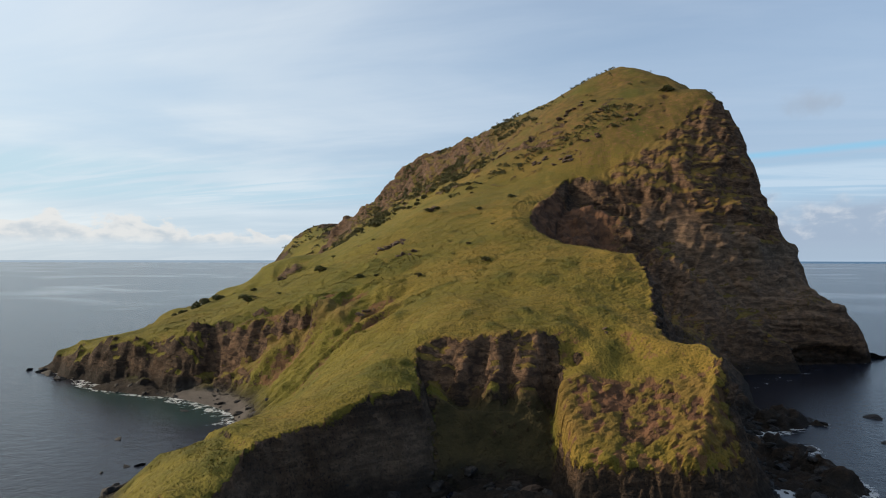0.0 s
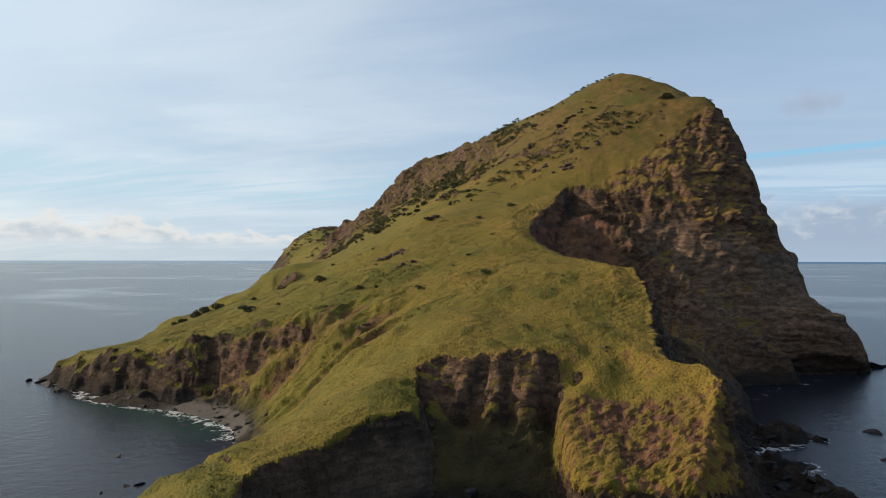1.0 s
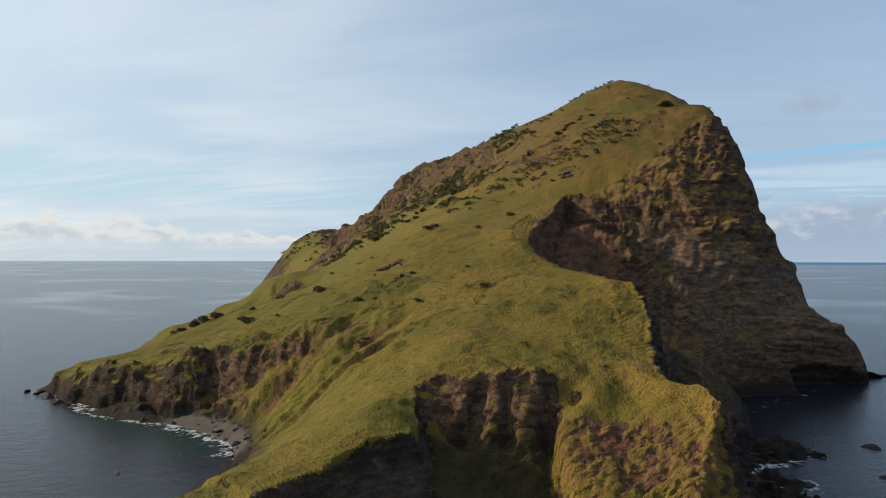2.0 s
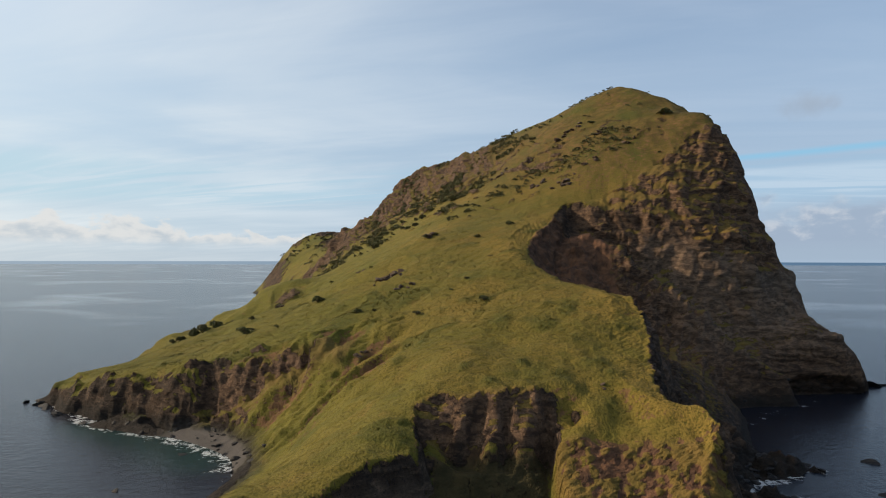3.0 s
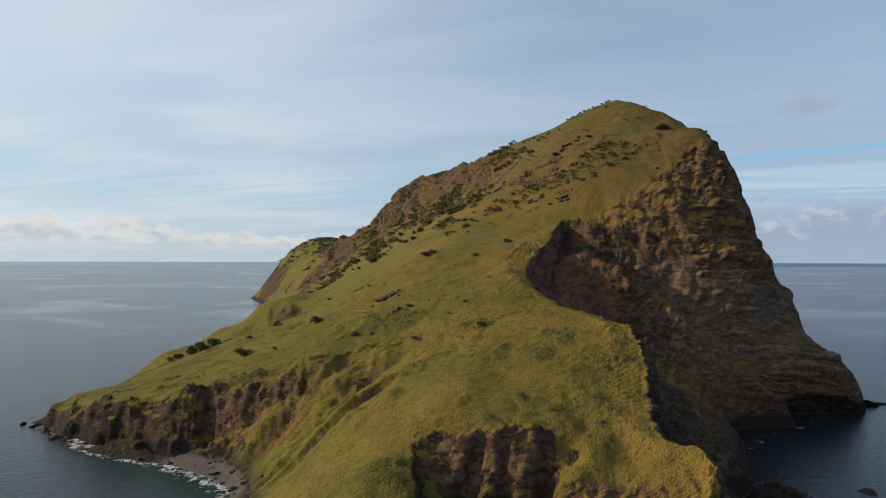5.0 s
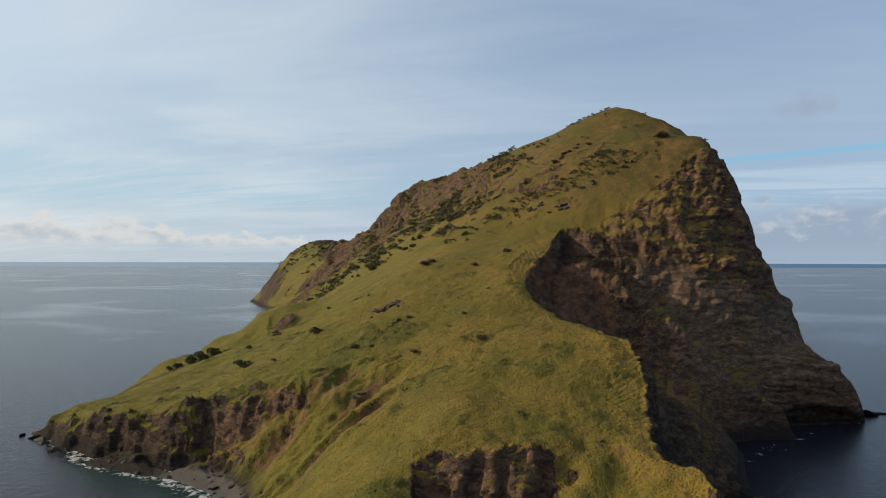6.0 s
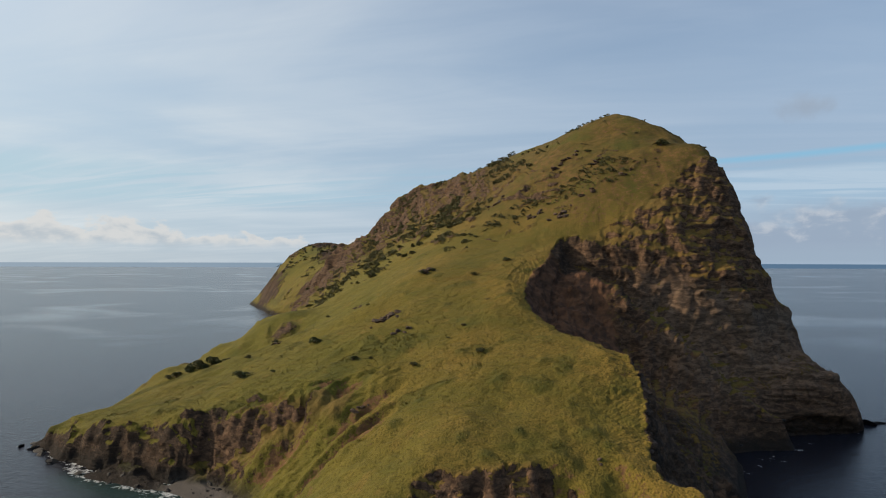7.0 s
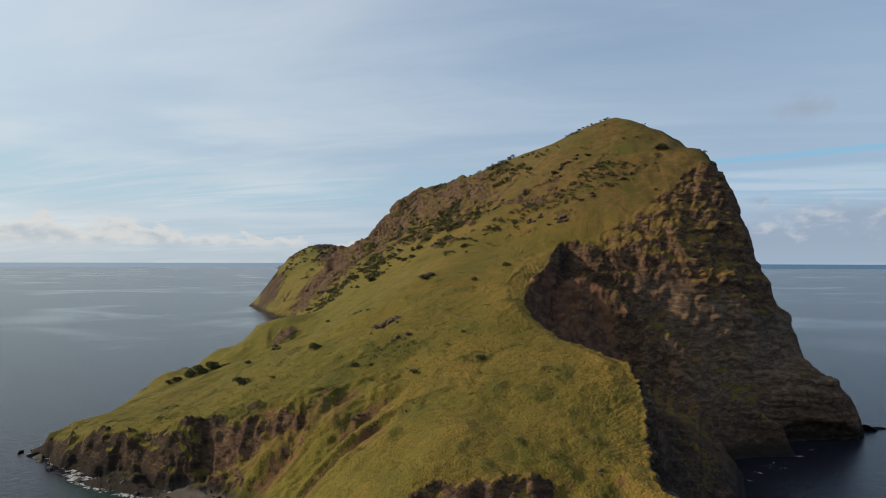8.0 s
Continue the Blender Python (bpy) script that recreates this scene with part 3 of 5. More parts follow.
def beyond(run, side, reach, ragged, seed, bias=0.0, grain=5.0):
    """How far each point lies beyond a rim, to its right (1) or left (-1) as the run goes, with the rim's height there; -99 where it is not near."""
    run = np.array(run, float)
    pts, ways = [], []
    for a, b in zip(run[:-1], run[1:]):
        gap = np.hypot(*(b - a)[:2])
        for k in range(max(1, int(gap / 0.6))):
            pts.append(a + (b - a) * k / max(1, int(gap / 0.6)))
            ways.append((b - a)[:2] / gap)
    pts, ways = np.array(pts), np.array(ways)
    edge, top = np.full(X.shape, -99.0), np.zeros(X.shape)
    box = (X > pts[:, 0].min() - reach) & (X < pts[:, 0].max() + reach) & (Y > pts[:, 1].min() - reach) & (Y < pts[:, 1].max() + reach)
    x, y = X[box], Y[box]
    e, z = np.empty(len(x)), np.empty(len(x))
    for k in range(0, len(x), 20000):
        c = slice(k, k + 20000)
        d2 = (x[c, None] - pts[None, :, 0]) ** 2 + (y[c, None] - pts[None, :, 1]) ** 2
        j = d2.argmin(1)
        ox, oy = x[c] - pts[j, 0], y[c] - pts[j, 1]
        over = side * (ox * ways[j, 1] - oy * ways[j, 0])
        over = np.sign(over) * np.sqrt(d2.min(1)) + ragged * fbm(x[c], y[c], np.zeros(len(j)), grain, 4, 0.6, seed) + bias
        e[c] = np.where((d2.min(1) < reach ** 2) & (j > 0) & (j < len(pts) - 1), over, -99.0)
        z[c] = pts[j, 2]
    edge[box], top[box] = e, z
    return edge, top


def carve(H, run, steepness, side, reach=14.0, ragged=0.9, seed=3, drop=4.0, bias=0.0, grain=5.0):
    """Breaks the ground off sharply along a rim."""
    edge, top = beyond(run, side, reach, ragged, seed, bias, grain)
    cut = np.maximum(np.minimum(H, top - steepness * edge), H - drop * step(reach, 0.3 * reach, edge))
    return np.where(edge > 0, cut, H)


def tame(H, run, side, reach, rise):
    """Keeps the turf from swelling up behind a rim."""
    edge, top = beyond(run, side, reach, 0.0, 1)
    return np.where((edge <= 0) & (edge > -reach), np.minimum(H, top + 0.05 - rise * edge), H)


H = tame(H, RIM[3:-2], -1, 6.0, 0.10)
H = tame(H, SPUR_RIM, -1, 5.0, 0.10)
H = tame(H, GULLY_RIM, 1, 3.0, 0.45)
H = tame(H, COVE_RIM, -1, 4.0, 0.40)
H = carve(H, RIM[:-2], 1.7, -1, 12.0, 0.9, 3, 5.0)
H = carve(H, SPUR_RIM, 2.6, -1, 9.0, 0.9, 3, 4.0)
H = carve(H, GULLY_RIM[:-2], 2.4, 1, 4.0, 1.1, 9, 0.8, 0.0, 3.0)
H = carve(H, COVE_RIM[1:], 2.5, -1, 8.0, 2.0, 13, 4.5)
# the buttress's sloping front
front = 7.6 + 0.70 * (Y - 72.6) + 0.40 * np.clip(X - 25, 0, 20) - 0.5 * np.clip(19.5 - X, 0, 4) + 0.9 * fbm(X, Y, ZERO, 5, 3, 0.55, 225)
H = H + step(15.6, 17.2, X) * step(0.9, -0.6, X - np.minimum(36.6, 31.2 + 0.68 * (Y - 72))) * step(70.6, 71.4, Y + 0.12 * (X - 25)) * step(87, 83, Y) * (front - H)
# blunt prows of rock under the gully's rim: x, width, then top and end as (y, z)
for cx, wide, ty, tz, ey, ez in [(3.4, 1.3, 90.4, 19.0, 86.6, 14.6), (8.3, 1.8, 90.4, 19.8, 84.2, 12.6), (12.9, 2.6, 90.6, 20.0, 83.6, 11.2)]:
    bend = X - cx + 0.9 * fbm(X, Y, H, 2.6, 3, 0.6, 215) + 0.15 * (ty - Y)
    top_z = tz + (ez - tz) * (ty - Y) / (ty - ey) + 0.8 * fbm(X, Y, ZERO, 1.8, 3, 0.6, 217)
    prow = top_z - 2.4 * np.clip(np.abs(bend) - wide / 2, 0, 9) - 2.8 * np.clip(ey - Y, 0, 9)
    H = np.where((Y < ty) & (Y > ey - 4) & (np.abs(bend) < 5), np.maximum(H, prow), H)
floor = np.minimum(3.0 + 1.85 * (Y - 79.4), 9.9 + 0.6 * np.clip(2.5 - X, 0, 5) + 0.6 * np.clip(Y - 85.5, 0, 6)) + 0.35 * fbm(X, Y, ZERO, 4, 3, 0.55, 227)
H = np.where((X > -3.2) & (X < 15.6) & (Y > 79) & (Y < 89.5), H + step(-3.2, -1.4, X) * step(15.6, 14.4, X) * np.maximum(floor - H, 0), H)
# knolls and hollows of the western shoulder: x, y, half widths, lift
for cx, cy, wide, deep, lift in [(-57, 221, 8, 8, 2.4), (-49, 207, 8, 5, -2.0), (-62, 203, 7, 4, -1.6), (-80, 221, 6, 5, 2.8), (-76, 208, 9, 4, -1.8), (-95, 211, 5.5, 5, 2.6), (-90, 199, 8, 4, -1.5), (-28, 190, 9, 5, 0.8), (-34, 182, 10, 4, -0.9), (-16, 180, 10, 5, -0.8)]:
    H = H + lift * np.exp(-((X - cx) / wide) ** 2 - ((Y - cy) / deep) ** 2)

crease = (X + 21.5) * 0.706 + (Y - 67.4) * 0.708 + 0.5 * fbm(X, Y, ZERO, 3, 2, 0.5, 229)
H = H - 0.8 * step(0.3, -0.5, crease) * step(-20.5, -22, X) * step(78, 75, Y) * step(1.5, 4, H)
soft = H.copy()
for k in range(70):
    soft[1:-1, 1:-1] = (soft[:-2, 1:-1] + soft[2:, 1:-1] + soft[1:-1, :-2] + soft[1:-1, 2:]) / 4
H = H + np.clip(1.4 * np.exp(-((X + 55) / 11) ** 2 - ((Y - 213) / 10) ** 2), 0, 1) * (soft - H)
# runnels down the slope above the cove, and ribs on its walls
across, along = 0.57 * X - 0.82 * Y, 0.82 * X + 0.57 * Y
cove = step(-70, -58, X) * step(-4, -14, X) * step(106, 112, Y) * step(143, 139, Y)
runnel = fbm(across, along * 0.22, ZERO, 6.5, 4, 0.5, 51, True)
H = H + cove * step(1.5, 5, H) * (2.9 * runnel - 0.9 + 0.9 * fbm(across, along * 0.3, ZERO, 3.0, 3, 0.55, 53, True))
wall_side = step(-106, -98, X) * step(-36, -44, X) * step(132, 136, Y + 0.35 * (X + 60)) * step(1.2, 3.0, H) * step(0.5, 1.0, np.hypot(*np.gradient(H, gy, gx)))
rib = fbm(X + 0.3 * Y, 0.25 * Y, ZERO, 8.5, 3, 0.55, 55, True)
H = H + wall_side * (3.2 * rib - 0.8)
# long soft furrows on the open slopes
H = H + step(2, 10, H) * (0.6 * fbm(across * 1.2, along * 0.35, ZERO, 20, 3, 0.5, 57) + 1.15 * step(6, -10, X) * fbm(across, along * 0.45, ZERO, 12, 3, 0.55, 58)) * step(260, 200, Y)
# ledges across the upper flank and the peak
ledge_at = fbm(X, Y, H * 3.2, 34, 4, 0.55, 23)
upper = step(205, 245, Y) * step(38, 60, H) * step(102, 92, H)
H = H + upper * (0.5 * step(0.05, 0.22, ledge_at) + 0.4 * step(-0.3, -0.15, ledge_at))
# heavy ribs and hollows on the big faces, up to a brow that climbs eastward
face_top = 62 + 0.62 * (X - 57) + 3.5 * fbm(X, Y, ZERO, 12, 3, 0.55, 261)
face = step(165, 185, Y) * step(48, 62, X) * step(24, 40, H) * step(98, 82, H) * (0.3 + 0.7 * step(4, -4, H - face_top))
H = H + face * 2.4 * (fbm(X, Y, H * 0.8, 15, 3, 0.5, 61, True) - 0.55)
lead = (X + 0.25 * (Y - 200) + 8.0 * fbm(X, Y, H, 13, 4, 0.6, 219) - 59.5) / 11.7
tooth = lead - np.floor(lead)
saw = np.where(tooth < 0.82, tooth / 0.82, (1 - tooth) / 0.18)
saw_at = step(56, 62, X) * step(108, 103, X) * step(34, 40, H) * step(80, 64, H) * step(178, 184, Y)
H = H + 0.75 * saw_at * (2.8 * saw - 1.3 + 2.0 * fbm(X, Y, H, 5, 3, 0.6, 221))

# worn smooth before the rock breaks out of it
worn = H.copy()
for k in range(10):
    worn[1:-1, 1:-1] = (worn[:-2, 1:-1] + worn[2:, 1:-1] + worn[1:-1, :-2] + worn[1:-1, 2:] + 2 * worn[1:-1, 1:-1]) / 6
H = H + step(42, 48, X) * step(108, 103, X) * step(178, 184, Y) * step(252, 244, Y) * step(16, 22, H) * (worn - H)
sy, sx = np.gradient(H, gy, gx)
slope = np.hypot(sx, sy)
rough_patch = 0.45 * fbm(X, Y, H, 20, 3, 0.5, 11) + 0.55 * fbm(X, Y, H, 5, 3, 0.55, 12)
rock = step(1.05, 1.6, slope + 0.75 * rough_patch)
band = step(0.04, 0.12, ledge_at) * step(0.26, 0.17, ledge_at) * step(-0.15, 0.15, fbm(X, Y, H, 9, 3, 0.55, 25)) * upper
band = np.maximum(band, step(-0.30, -0.24, ledge_at) * step(-0.10, -0.17, ledge_at) * step(-0.05, 0.2, fbm(X, Y, H, 7, 3, 0.6, 26)) * upper)
rock = np.maximum(rock, band * 0.8)
# the rocky back ridge
back_ridge = step(10, -25, X) * step(275, 330, Y) * step(640, 500, Y)
back_ridge = np.maximum(back_ridge, step(46, 22, X) * step(252, 285, Y) * step(440, 420, Y) * step(70, 82, H + 12 * fbm(X, Y, H, 22, 3, 0.55, 231)))
rock = np.maximum(rock, back_ridge * step(-0.20, 0.20, fbm(X, Y, H * 1.5, 16, 4, 0.6, 27)) * 0.9)
# ledges of grass break the great face
rock = rock - 0.6 * face * step(-0.15, 0.3, fbm(X, Y, H * 1.6, 7, 3, 0.6, 39)) * step(104, 96, X) * step(34, 40, H)
rock = np.clip(rock, 0, 1)
ribbed = wall_side * step(0.05, 0.45, rib + 0.5 * fbm(X, Y, H, 4, 3, 0.6, 63)) * step(2.5, 4.5, H)
rock = rock * (1 - 0.4 * ribbed)
crag_edge = beyond(NOTCH, 1, 16.0, 1.8, 17)[0]
rock = np.where((crag_edge > -16) & (crag_edge < 0), rock * (0.35 + 0.65 * step(-0.1, 0.35, fbm(X, Y, H, 5, 3, 0.6, 65))), rock)
runny = step(-50, -44, X) * step(-8, -14, X) * step(108, 114, Y) * step(141, 138, Y)
rock = rock * (1 - 0.7 * runny)
# the fallen side beyond the eastern rim, and the faces under the other rims
east = beyond(RIM, -1, 60.0, 0.9, 3)[0]
brink = np.interp(X, [q[0] for q in NOTCH], [q[1] for q in NOTCH]) + 2.5 * fbm(X, Y, H, 7, 3, 0.55, 203)
upface = step(46, 50, X) * step(0.0, 1.5, Y - brink) * step(34, 38, H) * step(3, -4, H - face_top)
east = np.where((upface > 0.5) & (east > 0), -50.0, east)
# crags and grassy ledges on the face above the brink
belts = fbm(0.8 * X + 0.5 * H, Y, 1.4 * H, 10, 4, 0.6, 201)
need = -0.10 - 0.28 * step(82, 93, X) + 0.22 * step(76, 96, H) * step(97, 90, X) + 0.22 * step(56, 50, X)
for cx, cy, wide in [(62, 200.5, 5.0), (84.5, 186.8, 3.2), (78, 205, 4.0)]:
    need = need + 0.5 * np.exp(-((X - cx) / wide) ** 2 - ((Y - cy) / wide) ** 2)
rock = rock + upface * (step(need - 0.06, need + 0.12, belts) * 0.95 - rock) * step(104, 100, X)
rock = np.where(east > 0, np.maximum(rock, step(0.0, 1.0, east) * (0.84 + 0.4 * fbm(X, Y, H, 9, 3, 0.6, 33) + 0.4 * step(9, 3, east))), np.where((east > -6) & (Y > 86), 0.0, rock))
spur_face = beyond(SPUR_RIM[1:], -1, 7.0, 0.9, 3)[0]
rock = np.where(spur_face > 0, 1.0, np.where(spur_face > -5, np.minimum(rock, 0.15), rock))
gully_face = beyond(GULLY_RIM[:-2], 1, 6.0, 1.1, 9, 0.0, 3.0)[0]
rock = np.where(gully_face > 0, np.maximum(rock, step(5.0, 3.0, gully_face) * np.clip(0.08 + 0.65 * step(1.2, 2.4, slope) + 0.5 * fbm(X, Y, H, 2.0, 3, 0.6, 37), 0, 1)), np.where(gully_face > -6, np.minimum(rock, 0.2), rock))
# dull scree on the gully's floor, its shade painted in; cape's thin grass
shaded_scree = step(-3, 0, X) * step(16.2, 14.8, X) * step(77.5, 79.5, Y) * step(86.5, 83.5, Y)
rock = np.where((gully_face > 0) & (gully_face < 3.2), rock, rock * (1 - 0.8 * shaded_scree) + 0.06 * shaded_scree)
cape = step(76, 86, X) * step(160, 166, Y) * step(204, 196, Y) * step(34, 26, H)
rock = np.maximum(rock, cape * (0.68 + 0.45 * fbm(X, Y, H, 8, 3, 0.6, 35)))
# crumbled ground on the buttress
butt = step(14.6, 16.0, X) * step(38, 35, X) * step(83.0, 81.0, Y + 0.25 * (X - 24)) * step(66, 68, Y)
lumps = fbm(X, Y, H, 1.2, 4, 0.65, 29)
rusty = np.exp(-((X - 24.5) / 4.5) ** 2 - ((Y - 79.5) / 3.5) ** 2)
rock = np.where(butt > 0.5, np.maximum(step(6.6, 5.6, H + 0.7 * lumps), np.maximum(step(-0.25, 0.35, lumps + 0.45 * rusty) * 0.62, step(1.5, 2.2, slope))), rock)
shore_rock = step(3.2, 1.6, H) * step(-1, 0.5, H)
sand = step(2.6, 1.6, H) * step(-1.5, 0.0, H) * step(-64, -58, X) * step(-34, -38, X) * step(108, 112, Y) * step(139, 135, Y)
rock = np.clip(np.maximum(rock, shore_rock) * (1 - sand), 0, 1)
bite = step(22, 26, X) * step(56, 47, X) * step(140, 150, Y) * step(203, 192, Y)
soil = np.maximum(step(0.62, 1.0, slope + 0.25 * fbm(X, Y, H, 9, 3, 0.5, 31)) * (0.42 - 0.10 * cove), bite * np.maximum(step(0.5, 0.8, slope), step(0.0, 1.0, east)))
rock = rock * (1 - 0.75 * bite)
soil = np.maximum(soil, cove * step(3, 6, H) * step(0.52, 0.28, runnel) * 0.62)
cove_edge = beyond(COVE_RIM, -1, 13.0, 2.0, 13)[0]
crumbling = step(0.0, 0.6, cove_edge) * step(9.0, 4.0, cove_edge) * step(-60, -50, X)
rock = np.maximum(rock, crumbling * (0.55 + 0.6 * fbm(X, Y, H, 3.5, 3, 0.6, 211)))
hollow = 1.3 * np.exp(-((X + 53.5) / 4.5) ** 2 - ((Y - 210) / 5.0) ** 2) + 0.9 * np.exp(-((X + 91) / 3) ** 2 - ((Y - 219) / 4) ** 2) + 0.9 * np.exp(-((X + 100) / 3) ** 2 - ((Y - 208) / 4) ** 2)
rock = np.clip(np.maximum(rock, 0.75 * hollow), 0, 1)
tuff = np.maximum(0.75 * step(56, 70, X) * step(150, 160, Y) * step(9, 18, H) * step(50, 40, H + 4 * fbm(X, Y, H, 12, 3, 0.5, 205)) * (upface < 0.5), 0.5 * step(0.0, 1.0, spur_face) * step(1.5, 3.0, H) * step(-0.4, 0.2, fbm(X, Y, 0.3 * H, 5, 3, 0.6, 271)))
near_ramp = step(0.0, 1.0, east) * step(3.0, 0.5, Y - np.interp(X, [q[0] for q in RAMP], [q[1] for q in RAMP])) * step(86, 74, X) * step(142, 152, Y)
rock = rock * (1 - 0.35 * near_ramp)
soil = np.maximum(soil, 0.8 * near_ramp)
clay = np.clip(near_ramp + bite * step(0.0, 1.0, east) + 1.0 * butt * step(7.2, 9.0, H) * step(-0.4, 0.1, fbm(X, Y, H, 4, 3, 0.5, 207) + 0.8 * rusty) + 1.0 * upface + 0.9 * crumbling + 0.7 * step(-1, 0.5, gully_face) * step(5, 3, gully_face) + 0.5 * hollow + 0.7 * cape + 0.5 * back_ridge + 0.5 * band + 0.6 * step(0, 1, east) * step(60, 80, Y) * step(0.0, 0.35, fbm(X, Y, H, 7, 3, 0.6, 265)), 0, 1)
clay = np.clip(clay * (1 - 0.8 * shaded_scree) + 0.85 * step(12.5, 14.5, H) * step(-3, -1, X) * step(16.5, 15, X) * step(78, 79.5, Y) * step(92, 90, Y), 0, 1)
soil = np.maximum(soil, np.maximum(np.maximum(0.85 * shaded_scree, 0.34 * upface), np.maximum(0.55 * cape, 0.56 * butt)))

# the far hill is mottled with rock and scrub
far_hill = step(430, 470, Y) * step(4, 10, H)
rock = np.maximum(rock, far_hill * 0.85 * step(-0.05, 0.25, fbm(X, Y, 2 * H, 30, 4, 0.6, 273)))
land = np.clip((H - SEA) / 2.0, 0, 1)
# faces where grass holds on every ledge and rock shows on every riser; how steep the turf still holds there
mixed = np.clip(np.maximum(np.maximum(0.9 * upface, 0.8 * wall_side * step(3.0, 5.0, H)), np.maximum(0.8 * crumbling, 0.7 * back_ridge)), 0, 1)
gully_at = step(-3.6, -2.6, X) * step(17.2, 15.6, X) * step(78.6, 79.8, Y) * step(-0.6, 0.2, gully_face) * step(94, 92, Y)
mixed = np.maximum(mixed, gully_at)
east_side = step(0.5, 2.5, east) * step(142, 156, Y) * step(230, 215, Y) * step(44, 52, X) * step(6, 9, H) * (1 - bite)
mixed = np.maximum(mixed, 0.9 * east_side)
rim_cliff = step(0.3, 1.2, east) * step(88, 92, Y) * step(150, 142, Y) * step(5, 8, H)
mixed = np.maximum(mixed, 0.35 * rim_cliff)
holds = 0.40 - 0.24 * gully_at * step(14, 12, H) + 0.24 * gully_at + 0.08 * wall_side + 0.04 * upface + 0.08 * step(82, 93, X) * upface + 0.26 * east_side + 0.24 * rim_cliff + 0.34 * back_ridge
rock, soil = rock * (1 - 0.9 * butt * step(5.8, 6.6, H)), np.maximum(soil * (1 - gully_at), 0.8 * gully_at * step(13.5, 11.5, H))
# gully floor below the prows, its shade put into the ground colour
gully_shade = gully_at * step(13.5, 11.0, H)
# patches of taller, darker grass: x, y, width
lush = ZERO.copy()
for cx, cy, wide in [(4.1, 98.7, 2.2), (13.5, 99.7, 1.8), (25.4, 98.8, 3.4), (19.3, 95, 3.6), (18.8, 115.4, 3.0), (12.1, 118.5, 3.4), (-15.7, 136.9, 2.8), (-4.1, 119.7, 2.4), (27.5, 95, 2.4),
                     (2.8, 168.8, 2.2), (21.8, 122.8, 2.0), (7.7, 93.5, 2.6), (-22, 83, 2.8), (-8, 112, 2.0), (24, 107, 2.4), (-30, 150, 2.6), (-44, 170, 3.0), (8, 127, 2.0), (-2, 146, 2.2), (-26, 158, 2.6)]:
    lush = np.maximum(lush, np.exp(-(((X - cx) / (0.6 * wide)) ** 2 + ((Y - cy) / (0.75 * wide)) ** 2)))
lush = np.maximum(lush, 0.75 * step(0.34, 0.52, fbm(0.75 * X, Y, ZERO, 6.5, 2, 0.5, 233)) * step(230, 190, Y))
lush = np.clip(lush * (1 + 0.9 * fbm(X, Y, ZERO, 1.6, 3, 0.6, 95)), 0, 1)
# the gully floor's painted shade shares this attribute with the tall grass
lush = np.maximum(lush, np.maximum(0.95 * np.maximum(shaded_scree, gully_shade), 0.8 * east_side))
clay = np.maximum(clay, 0.6 * east_side)
lush = np.maximum(lush, 0.85 * far_hill * step(-0.1, 0.25, fbm(X, Y, H, 34, 4, 0.6, 275)))
grassy = (1 - rock) * land
Z = H + upface * 0.5 * fbm(X, Y, H, 3.2, 3, 0.6, 223) + grassy * (0.35 * lush + 0.40 * fbm(X, Y, ZERO, 14, 3, 0.5, 5) + 0.20 * fbm(X, Y, ZERO, 2.6, 2, 0.5, 7))
norm = np.stack([-sx, -sy, np.ones_like(sx)], -1)
norm /= np.linalg.norm(norm, axis=-1, keepdims=True)
for k in range(14):
    norm[1:-1] = (norm[:-2] + 2 * norm[1:-1] + norm[2:]) / 4
    norm[:, 1:-1] = (norm[:, :-2] + 2 * norm[:, 1:-1] + norm[:, 2:]) / 4
norm /= np.linalg.norm(norm, axis=-1, keepdims=True)

# rows of the mesh drawn closer together where the ground is steep
pull = np.sqrt(1 + (1.5 * np.clip(np.abs(sy), 0, 5)) ** 2) * (100 / np.clip(Y, 75, 900)) ** 0.8 * (0.15 + 0.85 * step(-4, -1.5, Z))
for k in range(3):
    pull[:, 1:-1] = (pull[:, :-2] + 2 * pull[:, 1:-1] + pull[:, 2:]) / 4
    pull[1:-1] = (pull[:-2] + 2 * pull[1:-1] + pull[2:]) / 4
run_on = np.concatenate([np.zeros((1, len(gx))), np.cumsum(0.5 * (pull[1:] + pull[:-1]), 0)])
run_on = run_on / run_on[-1]
bell = np.exp(-0.5 * (np.arange(-240, 241) / 100.0) ** 2)
bell /= bell.sum()
padded = np.pad(run_on, ((0, 0), (240, 240)), mode="edge")
run_on = sum(bell[k] * padded[:, k:k + len(gx)] for k in range(481))
ROWS = 1900
MY = np.empty((ROWS, len(gx)))
for c in range(len(gx)):
    MY[:, c] = np.interp(np.linspace(0, run_on[-1, c], ROWS), run_on[:, c], gy)
MX = np.repeat(gx[None, :], ROWS, 0)


def moved(field):
    return np.stack([np.interp(MY[:, c], gy, field[:, c]) for c in range(len(gx))], 1)


MZ, m_rock, m_soil, m_sand, m_land, m_lush, m_tuff, m_clay, m_mixed, m_holds, m_gully = moved(Z), moved(rock), moved(soil), moved(sand), moved(land), moved(lush), moved(tuff), moved(clay), moved(mixed), moved(holds), moved(gully_at)
m_norm = np.stack([moved(norm[..., k]) for k in range(3)], -1)
m_norm /= np.linalg.norm(m_norm, axis=-1, keepdims=True)


